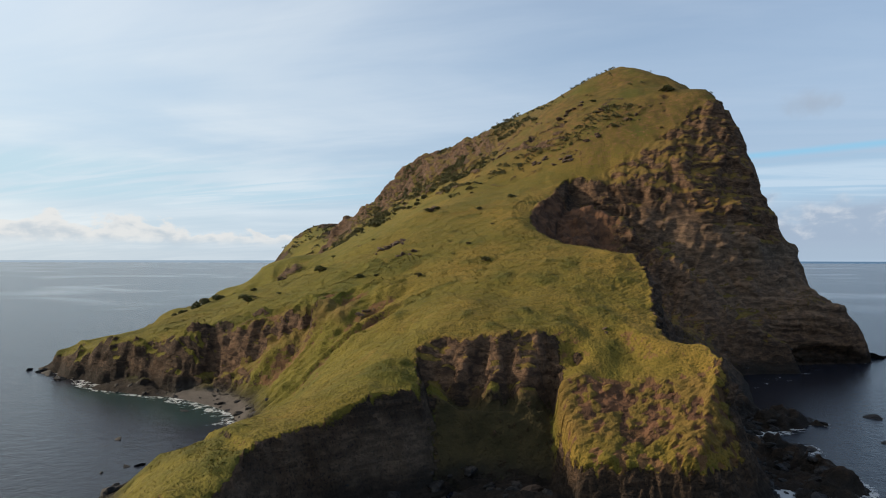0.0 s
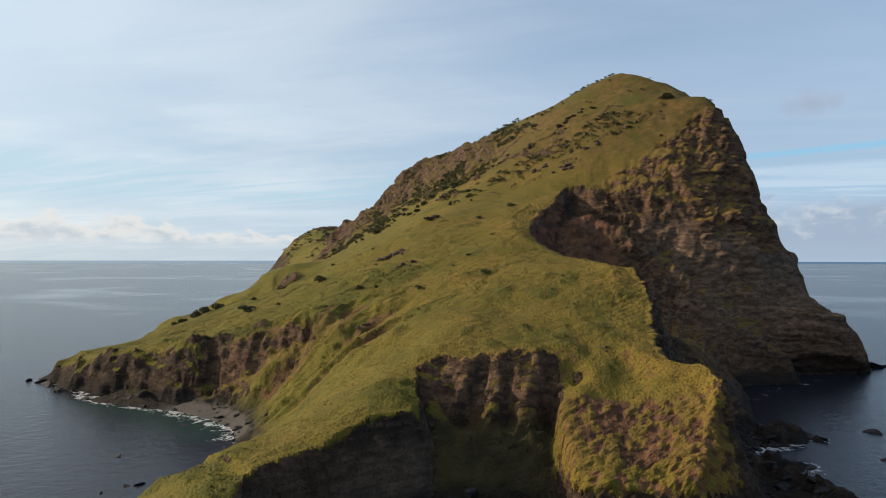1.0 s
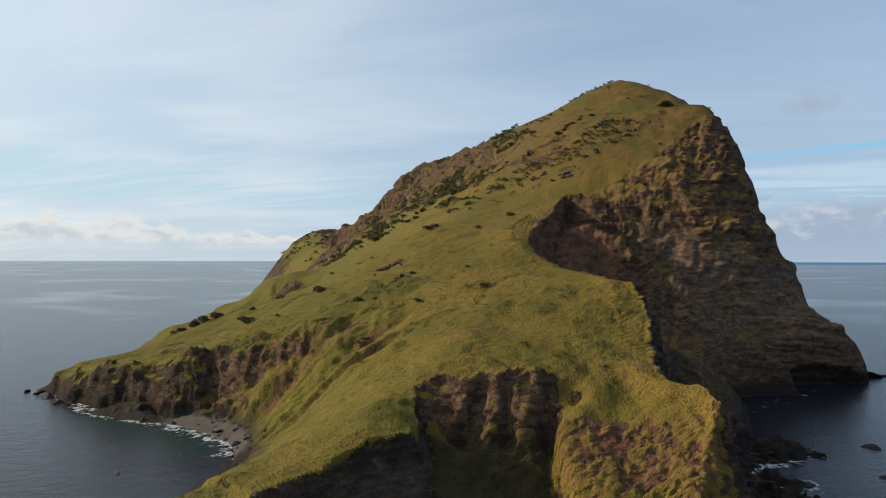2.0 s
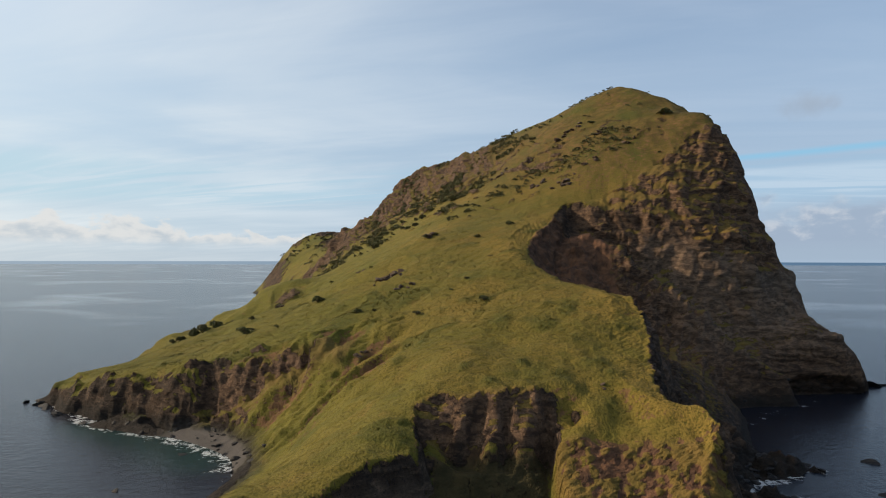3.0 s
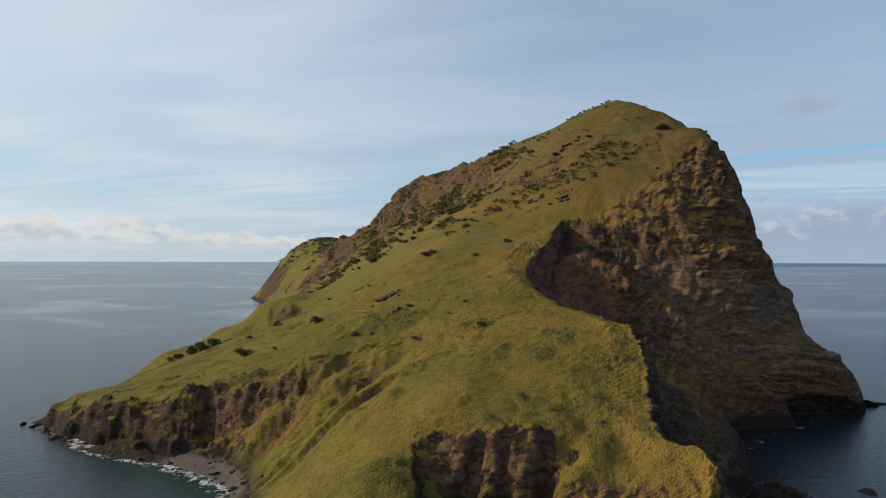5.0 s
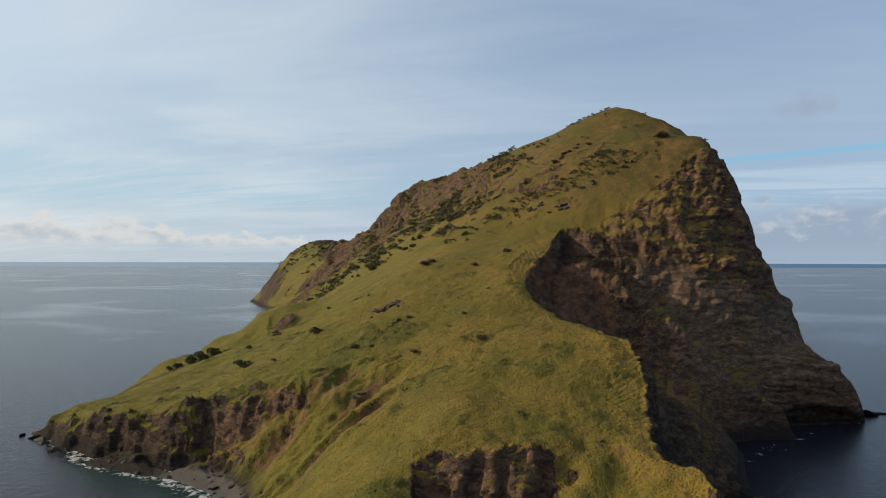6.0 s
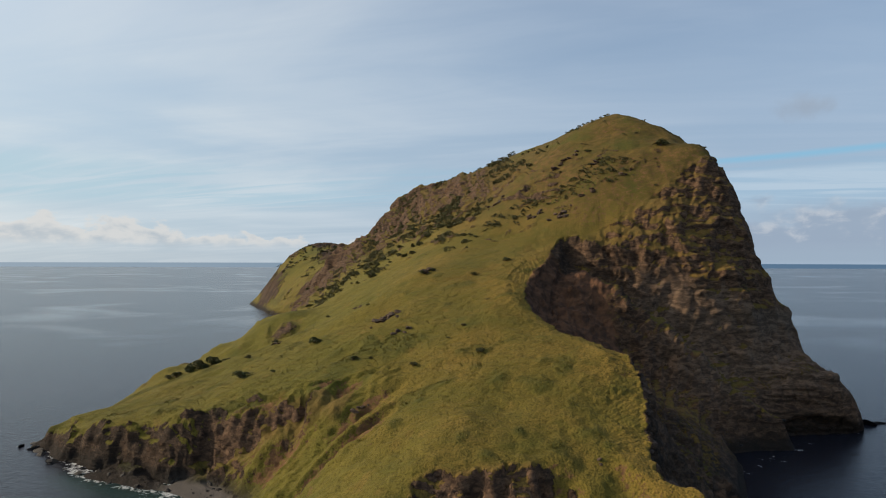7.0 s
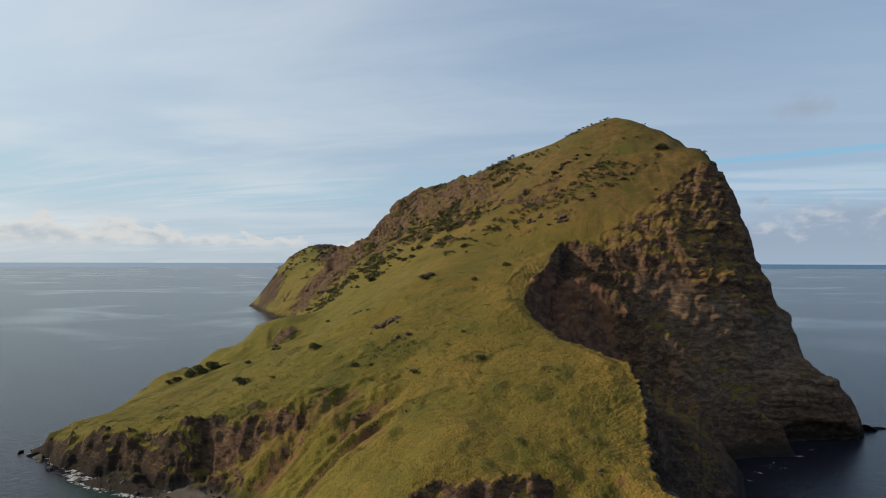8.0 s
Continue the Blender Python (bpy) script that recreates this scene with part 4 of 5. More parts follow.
def blocks(x, y, z, size, seed):
    """Broken blocks with worn edges: each cell of a loose packing stands out by its own amount, -1 to 1."""
    px, py, pz = x / size, y / size, z / size
    bx, by, bz = (np.floor(v).astype(np.int64) for v in (px, py, pz))
    weight, value = np.full(px.shape, 1e-9), np.zeros(px.shape)
    for a in (-1, 0, 1):
        for b in (-1, 0, 1):
            for c in (-1, 0, 1):
                cx, cy, cz = bx + a, by + b, bz + c
                d = (cx + hashed(cx, cy, cz, seed) - px) ** 2 + (cy + hashed(cx, cy, cz, seed + 1) - py) ** 2 + (cz + hashed(cx, cy, cz, seed + 2) - pz) ** 2
                near = np.exp(-16.0 * d)
                value += near * (hashed(cx, cy, cz, seed + 3) * 2 - 1)
                weight += near
    return value / weight


m_bare = np.maximum(np.maximum(m_rock, 0.75 * np.clip(m_soil - 0.3, 0, 1)), 0.8 * np.maximum(m_mixed, moved(butt * step(5.2, 6.2, H))))
for k in range(5):
    m_bare[:, 1:-1] = (m_bare[:, :-2] + 2 * m_bare[:, 1:-1] + m_bare[:, 2:]) / 4
    m_bare[1:-1] = (m_bare[:-2] + 2 * m_bare[1:-1] + m_bare[2:]) / 4
stony = m_bare > 0.08
x, y, z = MX[stony], MY[stony], MZ[stony]
far = np.clip(y / 150.0, 0.7, 2.6)
warp = 0.6 * fbm(x, y, z, 3.0, 2, 0.5, 47)
# small relief is left out where the mesh's columns lie too far apart for it
stride = np.abs(np.gradient(MZ, axis=1))
for k in range(6):
    stride[:, 1:-1] = (stride[:, :-2] + 2 * stride[:, 1:-1] + stride[:, 2:]) / 4
    stride[1:-1] = (stride[:-2] + 2 * stride[1:-1] + stride[2:]) / 4
fine, medium = step(1.1, 0.45, stride[stony]), 0.3 + 0.7 * step(2.2, 1.0, stride[stony])
crag_at = (1.1 - 0.6 * step(150, 180, y) * step(50, 60, x)) * (0.4 + 0.6 * medium) * fbm(x / far, y / far, z * 0.5 / far, 8.0, 3, 0.5, 41, True) + 0.50 * medium * blocks(x / far + warp, y / far - warp, 0.62 * z / far + warp, 3.4, 141)
crag_at += fine * (0.24 * blocks(x / far - warp, y / far + warp, 0.8 * z / far, 1.25, 151) + 0.28 * fbm(x / far, y / far, z / far, 1.6, 3, 0.6, 43))
# the beds of the great eastern wall stand out as ledges
beds = step(150, 170, y) * step(40, 60, x) * (1 + 0.6 * step(30, 45, z)) * step(100, 90, z)
crag_at += beds * fine * 0.34 * (blocks(0.12 * x, 0.12 * y, z + 1.5 * warp, 2.6, 161))
shelf = step(40, 44, x) * step(74, 68, x) * step(128, 122, y) * step(6, 4, z)
crag_at += shelf * (0.2 + 1.6 * blocks(x + warp, y - warp, z, 2.4, 171) + 0.7 * blocks(x - warp, y + warp, z, 1.1, 173))
# the buttress: clods and tussocks on its front, columns below
lumpy = step(14.6, 16.0, x) * step(38, 35, x) * step(84.5, 82, y)
clod = blocks(x + 0.6 * warp, y - 0.6 * warp, 0.8 * z, 0.95, 191)
crag_at = crag_at * (1 - 0.85 * lumpy) + lumpy * step(5.8, 6.6, z) * (0.36 * clod + 0.22 * blocks(x, y, z, 0.55, 255) + 0.30 * fbm(x, y, z, 1.4, 3, 0.6, 175, True))
crag_at += lumpy * step(6.6, 5.8, z) * 1.0 * (fbm(x, y, 0.10 * z, 1.1, 3, 0.6, 181, True) - 0.4)
# the gully is smooth below its prows
crag_at *= 1 - 0.72 * m_gully[stony] * step(15.5, 13.0, z)
# the broken cliff under the eastern rim
under_rim = step(22, 26, x) * step(62, 54, x) * step(84, 88, y) * step(160, 150, y) * step(3, 5, z)
crag_at += under_rim * (0.9 * blocks(0.8 * x + warp, 0.8 * y - warp, z + warp, 3.2, 257) + 0.45 * fine * blocks(x, y, z, 1.4, 259))
burst = step(24, 28, x) * step(78, 66, x) * step(150, 158, y) * step(202, 196, y)
crag_at += burst * (1.3 * medium * (fbm(x, y, z, 6.5, 2, 0.5, 183, True) - 0.4) + 0.5 * fine * fbm(x, y, z, 1.8, 3, 0.6, 185, True))
wall = step(170, 180, y) * step(56, 66, x) * step(62, 52, z)
crag_at += wall * medium * 0.9 * (fbm(x + 0.4 * z, 0.5 * y, 0.35 * z, 9.0, 3, 0.55, 177, True) - 0.4)
# flat-lying beds of the bench and the cape, with a hollow worn in at the water
sea_wall = step(78, 84, x) * step(156, 158, y) * step(186, 180, y) * step(24, 20, z)
layer = z + 0.05 * x + 0.5 * fbm(x, y, z, 9.0, 2, 0.5, 193)
bedding = value_noise(0.02 * x, 0 * y, layer / 1.5, 195) + 0.6 * value_noise(0.05 * x, 0 * y, layer / 0.6, 197) - 0.8
crag_at = crag_at * (1 - 0.72 * sea_wall) + sea_wall * (0.25 + 0.75 * fine) * (0.35 + 0.65 * step(93, 98, x)) * (1.5 * bedding + 0.35 * blocks(0.35 * x, 0.35 * y, layer, 1.3, 199))
roof = 6.4 - ((x - 110.0) / 8.0) ** 2 + 0.6 * fbm(x, y, 0 * z, 3.0, 2, 0.5, 241)
crag_at -= sea_wall * step(97, 100, x) * (2.4 * step(0.0, 0.7, roof - z) * step(2.6, 3.4, z) + 2.0 * step(2.7, 2.0, z))
# beds of the upper walls
wall_beds = step(160, 170, y) * step(62, 70, x) * step(20, 24, z) * step(60, 48, z) * (1 - sea_wall)
crag_at += wall_beds * (0.2 + 0.8 * fine) * 0.8 * (value_noise(0.03 * x, 0.02 * y, layer / 2.3, 243) + 0.5 * value_noise(0.06 * x, 0 * y, layer / 0.9, 245) - 0.75)
# jutting ledges of the great face
ledges = m_mixed[stony] * step(45, 52, x)
crag_at += ledges * (0.75 * medium * blocks(0.5 * x + warp, 0.5 * y, z + 0.35 * x + 2 * warp, 4.4, 247) + 0.35 * fine * blocks(0.6 * x + warp, 0.6 * y, z, 1.9, 249))
stony_ridge = step(10, 30, 40 - x) * step(255, 285, y)
crag_at += m_mixed[stony] * stony_ridge * (0.55 * blocks(x + 2 * warp, y, 0.8 * z, 6.0, 267) + 0.3 * fine * blocks(x, y, z, 3.0, 269))
crag = np.zeros(MX.shape)
crag[stony] = crag_at * far
crag *= step(0.08, 0.7, m_bare) * (0.35 + 0.65 * m_land)
# small humps of turf
turfy = (1 - m_rock) * m_land * step(260, 160, MY)
crag += turfy * (0.17 * fbm(MX, MY, 0 * MX, 1.15, 2, 0.6, 8) + moved(cove) * (0.45 * fbm(MX, MY, MZ, 2.6, 3, 0.55, 263, True) - 0.1))
CO = np.stack([MX, MY, MZ], -1) + m_norm * crag[..., None]
# turf keeps to what lies flat enough
facing = np.cross(np.gradient(CO, axis=1), np.gradient(CO, axis=0))
level = facing[..., 2] / np.maximum(np.linalg.norm(facing, axis=-1), 1e-6)
for k in range(2):
    level[1:-1, 1:-1] = (2 * level[1:-1, 1:-1] + level[:-2, 1:-1] + level[2:, 1:-1] + level[1:-1, :-2] + level[1:-1, 2:]) / 6
ragged_turf = np.zeros(MX.shape)
some = m_mixed > 0.02
ragged_turf[some] = 0.16 * fbm(MX[some], MY[some], MZ[some], 6.0, 4, 0.6, 251)
m_rock = m_rock * (1 - m_mixed) + m_mixed * step(0.10, -0.08, level + ragged_turf - m_holds)
m_soil = m_soil * (1 - 0.6 * m_mixed * (1 - m_gully)) + 0.3 * m_mixed * step(0.22, 0.0, level + ragged_turf - m_holds)
# bare earth between the clods of the buttress
clods = np.zeros(MX.shape)
clods[stony] = lumpy * step(5.9, 6.7, z) * step(0.10, -0.22, clod + 0.18 + 0.5 * fbm(x, y, z, 3.2, 3, 0.6, 253) + 0.5 * step(19, 16.5, x) - 1.0 * np.exp(-((x - 23.5) / 3.6) ** 2 - ((y - 80.5) / 2.6) ** 2) + 0.35 * step(83, 86, y))
on_front = np.zeros(MX.shape)
on_front[stony] = lumpy * step(5.9, 6.7, z)
m_soil = m_soil * (1 - on_front) + 0.85 * clods

corner = lambda a: np.stack([a[:-1, :-1], a[:-1, 1:], a[1:, 1:], a[1:, :-1]], -1)
above = corner(CO[..., 2]).max(-1) > SEA - 2.5
is_sand = corner(m_sand).mean(-1) > 0.5
is_rock = (corner(m_rock).mean(-1) > 0.5) & ~is_sand
tags = [("rock", m_rock.ravel()), ("soil", m_soil.ravel()), ("sand", m_sand.ravel()), ("lush", m_lush.ravel()), ("tuff", m_tuff.ravel()), ("clay", m_clay.ravel())]
flat_co = CO.reshape(-1, 3)


def land_piece(name, which, parent=None):
    ob = new(name, mesh_of(name, flat_co, mesh_grid(name, MX, MY, above & which), tags))
    ob.data.materials.append(LAND)
    ob.parent = parent
    return ob


ground = tagged(land_piece("ground", ~is_rock & ~is_sand), "steep grassy headland of green and straw-coloured turf above the sea", "hillside", kind="structure")
tagged(land_piece("cliff", is_rock, ground), "dark weathered volcanic rock cliff with brown stains")
tagged(land_piece("beach", is_sand, ground), "small grey sand and shingle beach in the cove")

# ---- the sea ----
wx = spread((-4900, -300, 420, 40), (-300, -130, 30, 3), (-130, 150, 1.6, 1.6), (150, 400, 4, 40), (400, 4900, 60, 420))
wy = spread((-1500, 0, 220, 20), (0, 55, 10, 2), (55, 260, 1.6, 2.0), (260, 800, 6, 14), (800, 4950, 30, 380))
WX, WY = np.meshgrid(wx, wy)
near_land = (WX > -260) & (WX < 175) & (WY > 40) & (WY < 860)
bed = np.full(WX.shape, -9.0)
bed[near_land] = relief.height(WX[near_land], WY[near_land])
shore = step(-1.9, 0.6, bed) * (1 - 0.6 * step(54, 58, WX) * step(113, 118, WY) * step(166, 156, WY)) * (1 - 0.7 * step(-24, -16, WX) * step(24, 18, WX) * step(84, 80, WY)) * (1 - 0.15 * step(-30, -36, WX) * step(98, 106, WY))
shore = shore * (1 - 0.6 * step(-30, -34, WX) * step(112, 104, WY)) * (1 - 0.5 * step(96, 99, WX) * step(168, 172, WY))
# broken water over the reef between the bench and the cape
for cx, cy, wide, deep in [(84, 152, 6, 2.0), (90, 155.5, 7, 1.6), (79, 148, 4, 2.2), (102, 166, 8, 1.2), (96, 160.5, 5, 1.0), (74, 143, 3, 2.5)]:
    shore = np.maximum(shore, 0.8 * np.exp(-((WX - cx) / wide) ** 2 - ((WY - cy) / deep) ** 2))
shallow = step(-4.5, 0.2, bed) * step(-30, -50, WX) * step(100, 115, WY) * step(150, 135, WY)
wco = np.stack([WX, WY, np.full(WX.shape, SEA)], -1).reshape(-1, 3)
sea_ob = new("water", mesh_of("water", wco, mesh_grid("water", WX, WY, np.ones((len(wy) - 1, len(wx) - 1), bool)), [("shore", shore.ravel()), ("shallow", shallow.ravel())]))
sea_ob.data.materials.append(WATER)
tagged(sea_ob, "calm grey-blue sea with fine ripples and thin foam", "sea", kind="structure")


# ---- things: helpers ----
def part(name, me, mat, parent, label=""):
    """One mesh object under a thing or a part."""
    ob = new(name, me)
    if mat and not me.materials:
        me.materials.append(mat)
    ob.parent = parent
    if label:
        tagged(ob, label)
    return ob


def soup(name, verts, faces_per, mat=None):
    """A mesh of loose triangles from an array of their corners."""
    n = len(verts) // 3
    me = bpy.data.meshes.new(name)
    me.vertices.add(len(verts))
    me.vertices.foreach_set("co", verts.astype(np.float32).ravel())
    me.loops.add(len(verts))
    me.loops.foreach_set("vertex_index", np.arange(len(verts), dtype=np.int32))
    me.polygons.add(n)
    me.polygons.foreach_set("loop_start", np.arange(0, len(verts), 3, dtype=np.int32))
    me.update(calc_edges=True)
    if mat:
        me.materials.append(mat)
    return me


def ground_z(x, y):
    """The height of the land at a place."""
    i = int(np.clip(np.searchsorted(gy, y) - 1, 0, len(gy) - 2))
    j = int(np.clip(np.searchsorted(gx, x) - 1, 0, len(gx) - 2))
    v, u = (y - gy[i]) / (gy[i + 1] - gy[i]), (x - gx[j]) / (gx[j + 1] - gx[j])
    return float((1 - v) * ((1 - u) * Z[i, j] + u * Z[i, j + 1]) + v * ((1 - u) * Z[i + 1, j] + u * Z[i + 1, j + 1]))


def at_grid(field, x, y):
    i = np.clip(np.searchsorted(gy, y) - 1, 0, len(gy) - 2)
    j = np.clip(np.searchsorted(gx, x) - 1, 0, len(gx) - 2)
    return field[i, j]


def leaf_material(name, dark, light, dry):
    m, n, bsdf = material(name)
    g = n.add("ShaderNodeNewGeometry")
    island = g.outputs["Random Per Island"]
    info = n.add("ShaderNodeObjectInfo").outputs["Random"]
    c = n.mix(island, dark, light)
    c = n.mix(n.ramp(n.noise(g.outputs["Position"], 0.6, 3.0), 0.45, 0.75), c, dry)
    c = n.mix(n.math("MULTIPLY", info, 0.35), c, dry)
    n.link(c, bsdf.inputs["Base Color"])
    bsdf.inputs["Roughness"].default_value = 0.75
    bsdf.inputs["Specular IOR Level"].default_value = 0.25
    return m


def bark_material():
    m, n, bsdf = material("bark")
    p = n.add("ShaderNodeTexCoord").outputs["Object"]
    f = n.noise(n.scaled(p, 4.0, 4.0, 0.8), 3.0, 5.0, 0.6)
    n.link(n.mix(f, (0.045, 0.032, 0.022), (0.13, 0.10, 0.075)), bsdf.inputs["Base Color"])
    bsdf.inputs["Roughness"].default_value = 0.9
    bump(n, bsdf, f, 0.6, 0.05)
    return m


def boulder_material():
    m, n, bsdf = material("boulder_rock")
    p = n.add("ShaderNodeNewGeometry").outputs["Position"]
    c, h = rock_colour(n, p)
    shade = n.add("ShaderNodeObjectInfo").outputs["Random"]
    c = n.mix(n.math("MULTIPLY_ADD", shade, 0.45, 0.20), c, (0.078, 0.044, 0.026))
    n.link(c, bsdf.inputs["Base Color"])
    bsdf.inputs["Roughness"].default_value = 0.85
    bump(n, bsdf, h, 0.8, 0.4)
    return m


def wet_rock_material():
    m, n, bsdf = material("wet_rock")
    p = n.add("ShaderNodeNewGeometry").outputs["Position"]
    f = n.noise(p, 1.1, 6.0, 0.62)
    n.link(n.mix(n.ramp(f, 0.4, 0.7), (0.012, 0.012, 0.013), (0.040, 0.034, 0.030)), bsdf.inputs["Base Color"])
    bsdf.inputs["Roughness"].default_value = 0.7
    bsdf.inputs["Specular IOR Level"].default_value = 0.25
    bump(n, bsdf, f, 0.8, 0.4)
    return m


LEAF = leaf_material("bush_leaf", (0.036, 0.046, 0.017), (0.092, 0.104, 0.034), (0.120, 0.092, 0.042))
BLADE = leaf_material("grass_blade", (0.088, 0.090, 0.011), (0.152, 0.130, 0.020), (0.186, 0.130, 0.025))
BARK, BOULDER, WET = bark_material(), boulder_material(), wet_rock_material()


def stem_mesh(name, runs, sides=6):
    """Tapered limbs: runs of (place, radius)."""
    bm = bmesh.new()
    for run in runs:
        rings = []
        for k, (c, r) in enumerate(run):
            c = Vector(c)
            nxt = Vector(run[min(k + 1, len(run) - 1)][0]) - Vector(run[max(k - 1, 0)][0])
            q = nxt.to_track_quat("Z", "Y")
            rings.append([bm.verts.new(c + q @ Vector((r * math.cos(a * math.tau / sides), r * math.sin(a * math.tau / sides), 0))) for a in range(sides)])
        for lo, hi in zip(rings[:-1], rings[1:]):
            for a in range(sides):
                bm.faces.new((lo[a], lo[(a + 1) % sides], hi[(a + 1) % sides], hi[a]))
        bm.faces.new(rings[-1])
    me = bpy.data.meshes.new(name)
    bm.to_mesh(me)
    bm.free()
    return me


def leaves(rng, lobes, count, size):
    """Corners of small leaf sprays spread through the shells of some lobes (centre, radii)."""
    out = []
    for centre, radii in lobes:
        d = rng.normal(size=(count, 3))
        d /= np.linalg.norm(d, axis=1, keepdims=True)
        d[:, 2] = np.where(d[:, 2] < -0.35, -d[:, 2], d[:, 2])
        c = np.array(centre) + d * np.array(radii) * (0.72 + 0.34 * rng.random((count, 1)))
        a = rng.normal(size=(count, 3)) + d * 0.4
        a /= np.linalg.norm(a, axis=1, keepdims=True)
        b = np.cross(a, rng.normal(size=(count, 3)))
        b /= np.linalg.norm(b, axis=1, keepdims=True)
        sz = size * (0.6 + 0.8 * rng.random((count, 1)))
        for tri in ((-b * 0.6, a, b * 0.6), (-b * 0.5 - a * 0.4, -b * 0.9 + a * 0.5, a * 0.3)):
            out.append(np.stack([c + tri[0] * sz, c + tri[1] * sz, c + tri[2] * sz], 1).reshape(-1, 3))
    return np.concatenate(out)


def make_bush(seed, tall, leaf=None):
    """A rounded shrub one metre across, on a few short stems."""
    rng = np.random.default_rng(seed)
    lobes, runs = [], []
    for k in range(6):
        ang, r = rng.random() * math.tau, 0.10 + 0.25 * rng.random()
        c = (r * math.cos(ang), r * math.sin(ang), tall * (0.10 + 0.32 * rng.random()))
        rad = 0.17 + 0.12 * rng.random()
        lobes.append((c, (rad, rad, rad * (0.75 + 0.2 * tall))))
        runs.append([((0.04 * math.cos(ang), 0.04 * math.sin(ang), -0.12), 0.035), (tuple(0.55 * v for v in c), 0.022), (c, 0.008)])
    root = new("bush")
    part("stems", stem_mesh("stems", runs, 5), BARK, root)
    part("crown", soup("crown", leaves(rng, lobes, 85, 0.075), 3), leaf or LEAF, root)
    return root


def make_tree(seed):
    """A small wind-bent tree, one metre high, with a flat broken crown."""
    rng = np.random.default_rng(seed)
    lean = 0.12 + 0.1 * rng.random()
    fork = (lean * 0.6, 0, 0.26)
    runs = [[((0, 0, -0.12), 0.045), ((lean * 0.3, 0, 0.2), 0.036), (fork, 0.028)]]
    lobes = []
    for k in range(6):
        ang = k * math.tau / 6 + rng.random()
        r = 0.16 + 0.22 * rng.random()
        c = (fork[0] + r * math.cos(ang), r * math.sin(ang), 0.40 + 0.40 * rng.random())
        runs.append([(fork, 0.022), ((fork[0] + 0.5 * r * math.cos(ang), 0.5 * r * math.sin(ang), 0.40), 0.014), (c, 0.006)])
        lobes.append((c, (0.23, 0.23, 0.17)))
    root = new("tree")
    part("trunk", stem_mesh("trunk", runs), BARK, root)
    part("crown", soup("crown", leaves(rng, lobes, 70, 0.06), 3), LEAF, root)
    return root


def rock_mesh(name, seed, flat=0.7, level=3):
    """A broken boulder one metre across: planes cut off a ball, then roughened."""
    rng = np.random.default_rng(seed)
    bm = bmesh.new()
    bmesh.ops.create_icosphere(bm, subdivisions=level, radius=0.5)
    co = np.array([v.co for v in bm.verts])
    for k in range(16):
        d = rng.normal(size=3)
        d /= np.linalg.norm(d)
        over = np.maximum(co @ d - (0.26 + 0.16 * rng.random()), 0)
        co -= np.outer(over, d)
    push = 0.16 * fbm(co[:, 0] + seed, co[:, 1], co[:, 2], 0.25, 3, 0.6, seed, True)
    co += co / np.linalg.norm(co, axis=1, keepdims=True) * push[:, None]
    co *= np.array([1.15, 0.9, flat]) * 1.25
    for v, c in zip(bm.verts, co):
        v.co = c
    me = bpy.data.meshes.new(name)
    bm.to_mesh(me)
    bm.free()
    return me


rng = np.random.default_rng(7)


def set_down(master, x, y, size, spin=None, squash=1.0, sink=0.0, z=None):
    """A copy of a thing that was built at size one, set on the land."""
    base = ground_z(x, y) if z is None else z
    spin = rng.random() * math.tau if spin is None else spin
    m = Matrix.LocRotScale((x, y, base - sink * size), Euler((0, 0, spin)), (size, size, size * squash))
    return copy_thing(master, m)


BUSHES = [make_bush(100 + k, 0.75 + 0.12 * k) for k in range(4)]
TREES = [make_tree(200 + k) for k in range(3)]
for k, b in enumerate(BUSHES):
    tagged(b, "dark green rounded shrub standing in the grass", "shrub", "shrubs on the slope")
    b.matrix_basis = Matrix.LocRotScale((-60 - 6 * k, 262 + 9 * k, ground_z(-60 - 6 * k, 262 + 9 * k)), None, (2.4, 2.4, 2.2))
for k, b in enumerate(TREES):
    tagged(b, "small dark wind-bent tree on the ridge", "tree", "trees on the ridge")
    b.matrix_basis = Matrix.LocRotScale((28 + 3 * k, 337 - 5 * k, ground_z(28 + 3 * k, 337 - 5 * k)), None, (3.2, 3.2, 3.2))


def fresh(pool, k):
    """The k-th of the masters, for a copy at its own size."""
    return pool[k % len(pool)]


def plant(pool, k, x, y, size, squash=1.0, sink=0.04, label="", group=""):
    src = fresh(pool, k)
    keep = src.scale.copy()
    src.scale = (1, 1, 1)
    ob = set_down(src, x, y, size, None, squash, sink)
    src.scale = keep
    if label or group:
        tagged(ob, label, "", group)
    return ob


# shrubs that stand alone on the slope: x, y, width
for k, (x, y, size) in enumerate([(10.1, 134.3, 3.0), (-20.6, 149.5, 3.0), (-52, 161.3, 5.0), (-34.8, 172, 4.2), (-37.3, 205.2, 2.6), (-16.3, 147.9, 1.6), (-5.4, 137.1, 2.6), (11.6, 188.3, 2.6),
                                  (6.7, 150.4, 1.8), (2.7, 145.9, 1.3), (13.6, 162.9, 1.4), (22.4, 195, 3.2), (22.9, 238, 4.2), (14.8, 234.7, 2.2), (11, 226.2, 1.8), (86.9, 232.8, 6.5), (62.7, 250.6, 3.4),
                                  (79.4, 217, 2.0), (76, 270, 2.2), (-57.7, 184.2, 2.6), (-66, 190, 1.8), (-4.5, 199, 3.5), (-1.5, 200.5, 2.6), (-52.5, 196, 2.6), (-22, 190, 1.6), (-43, 158, 1.7)]):
    plant(BUSHES, k, x, y, size, 0.60)
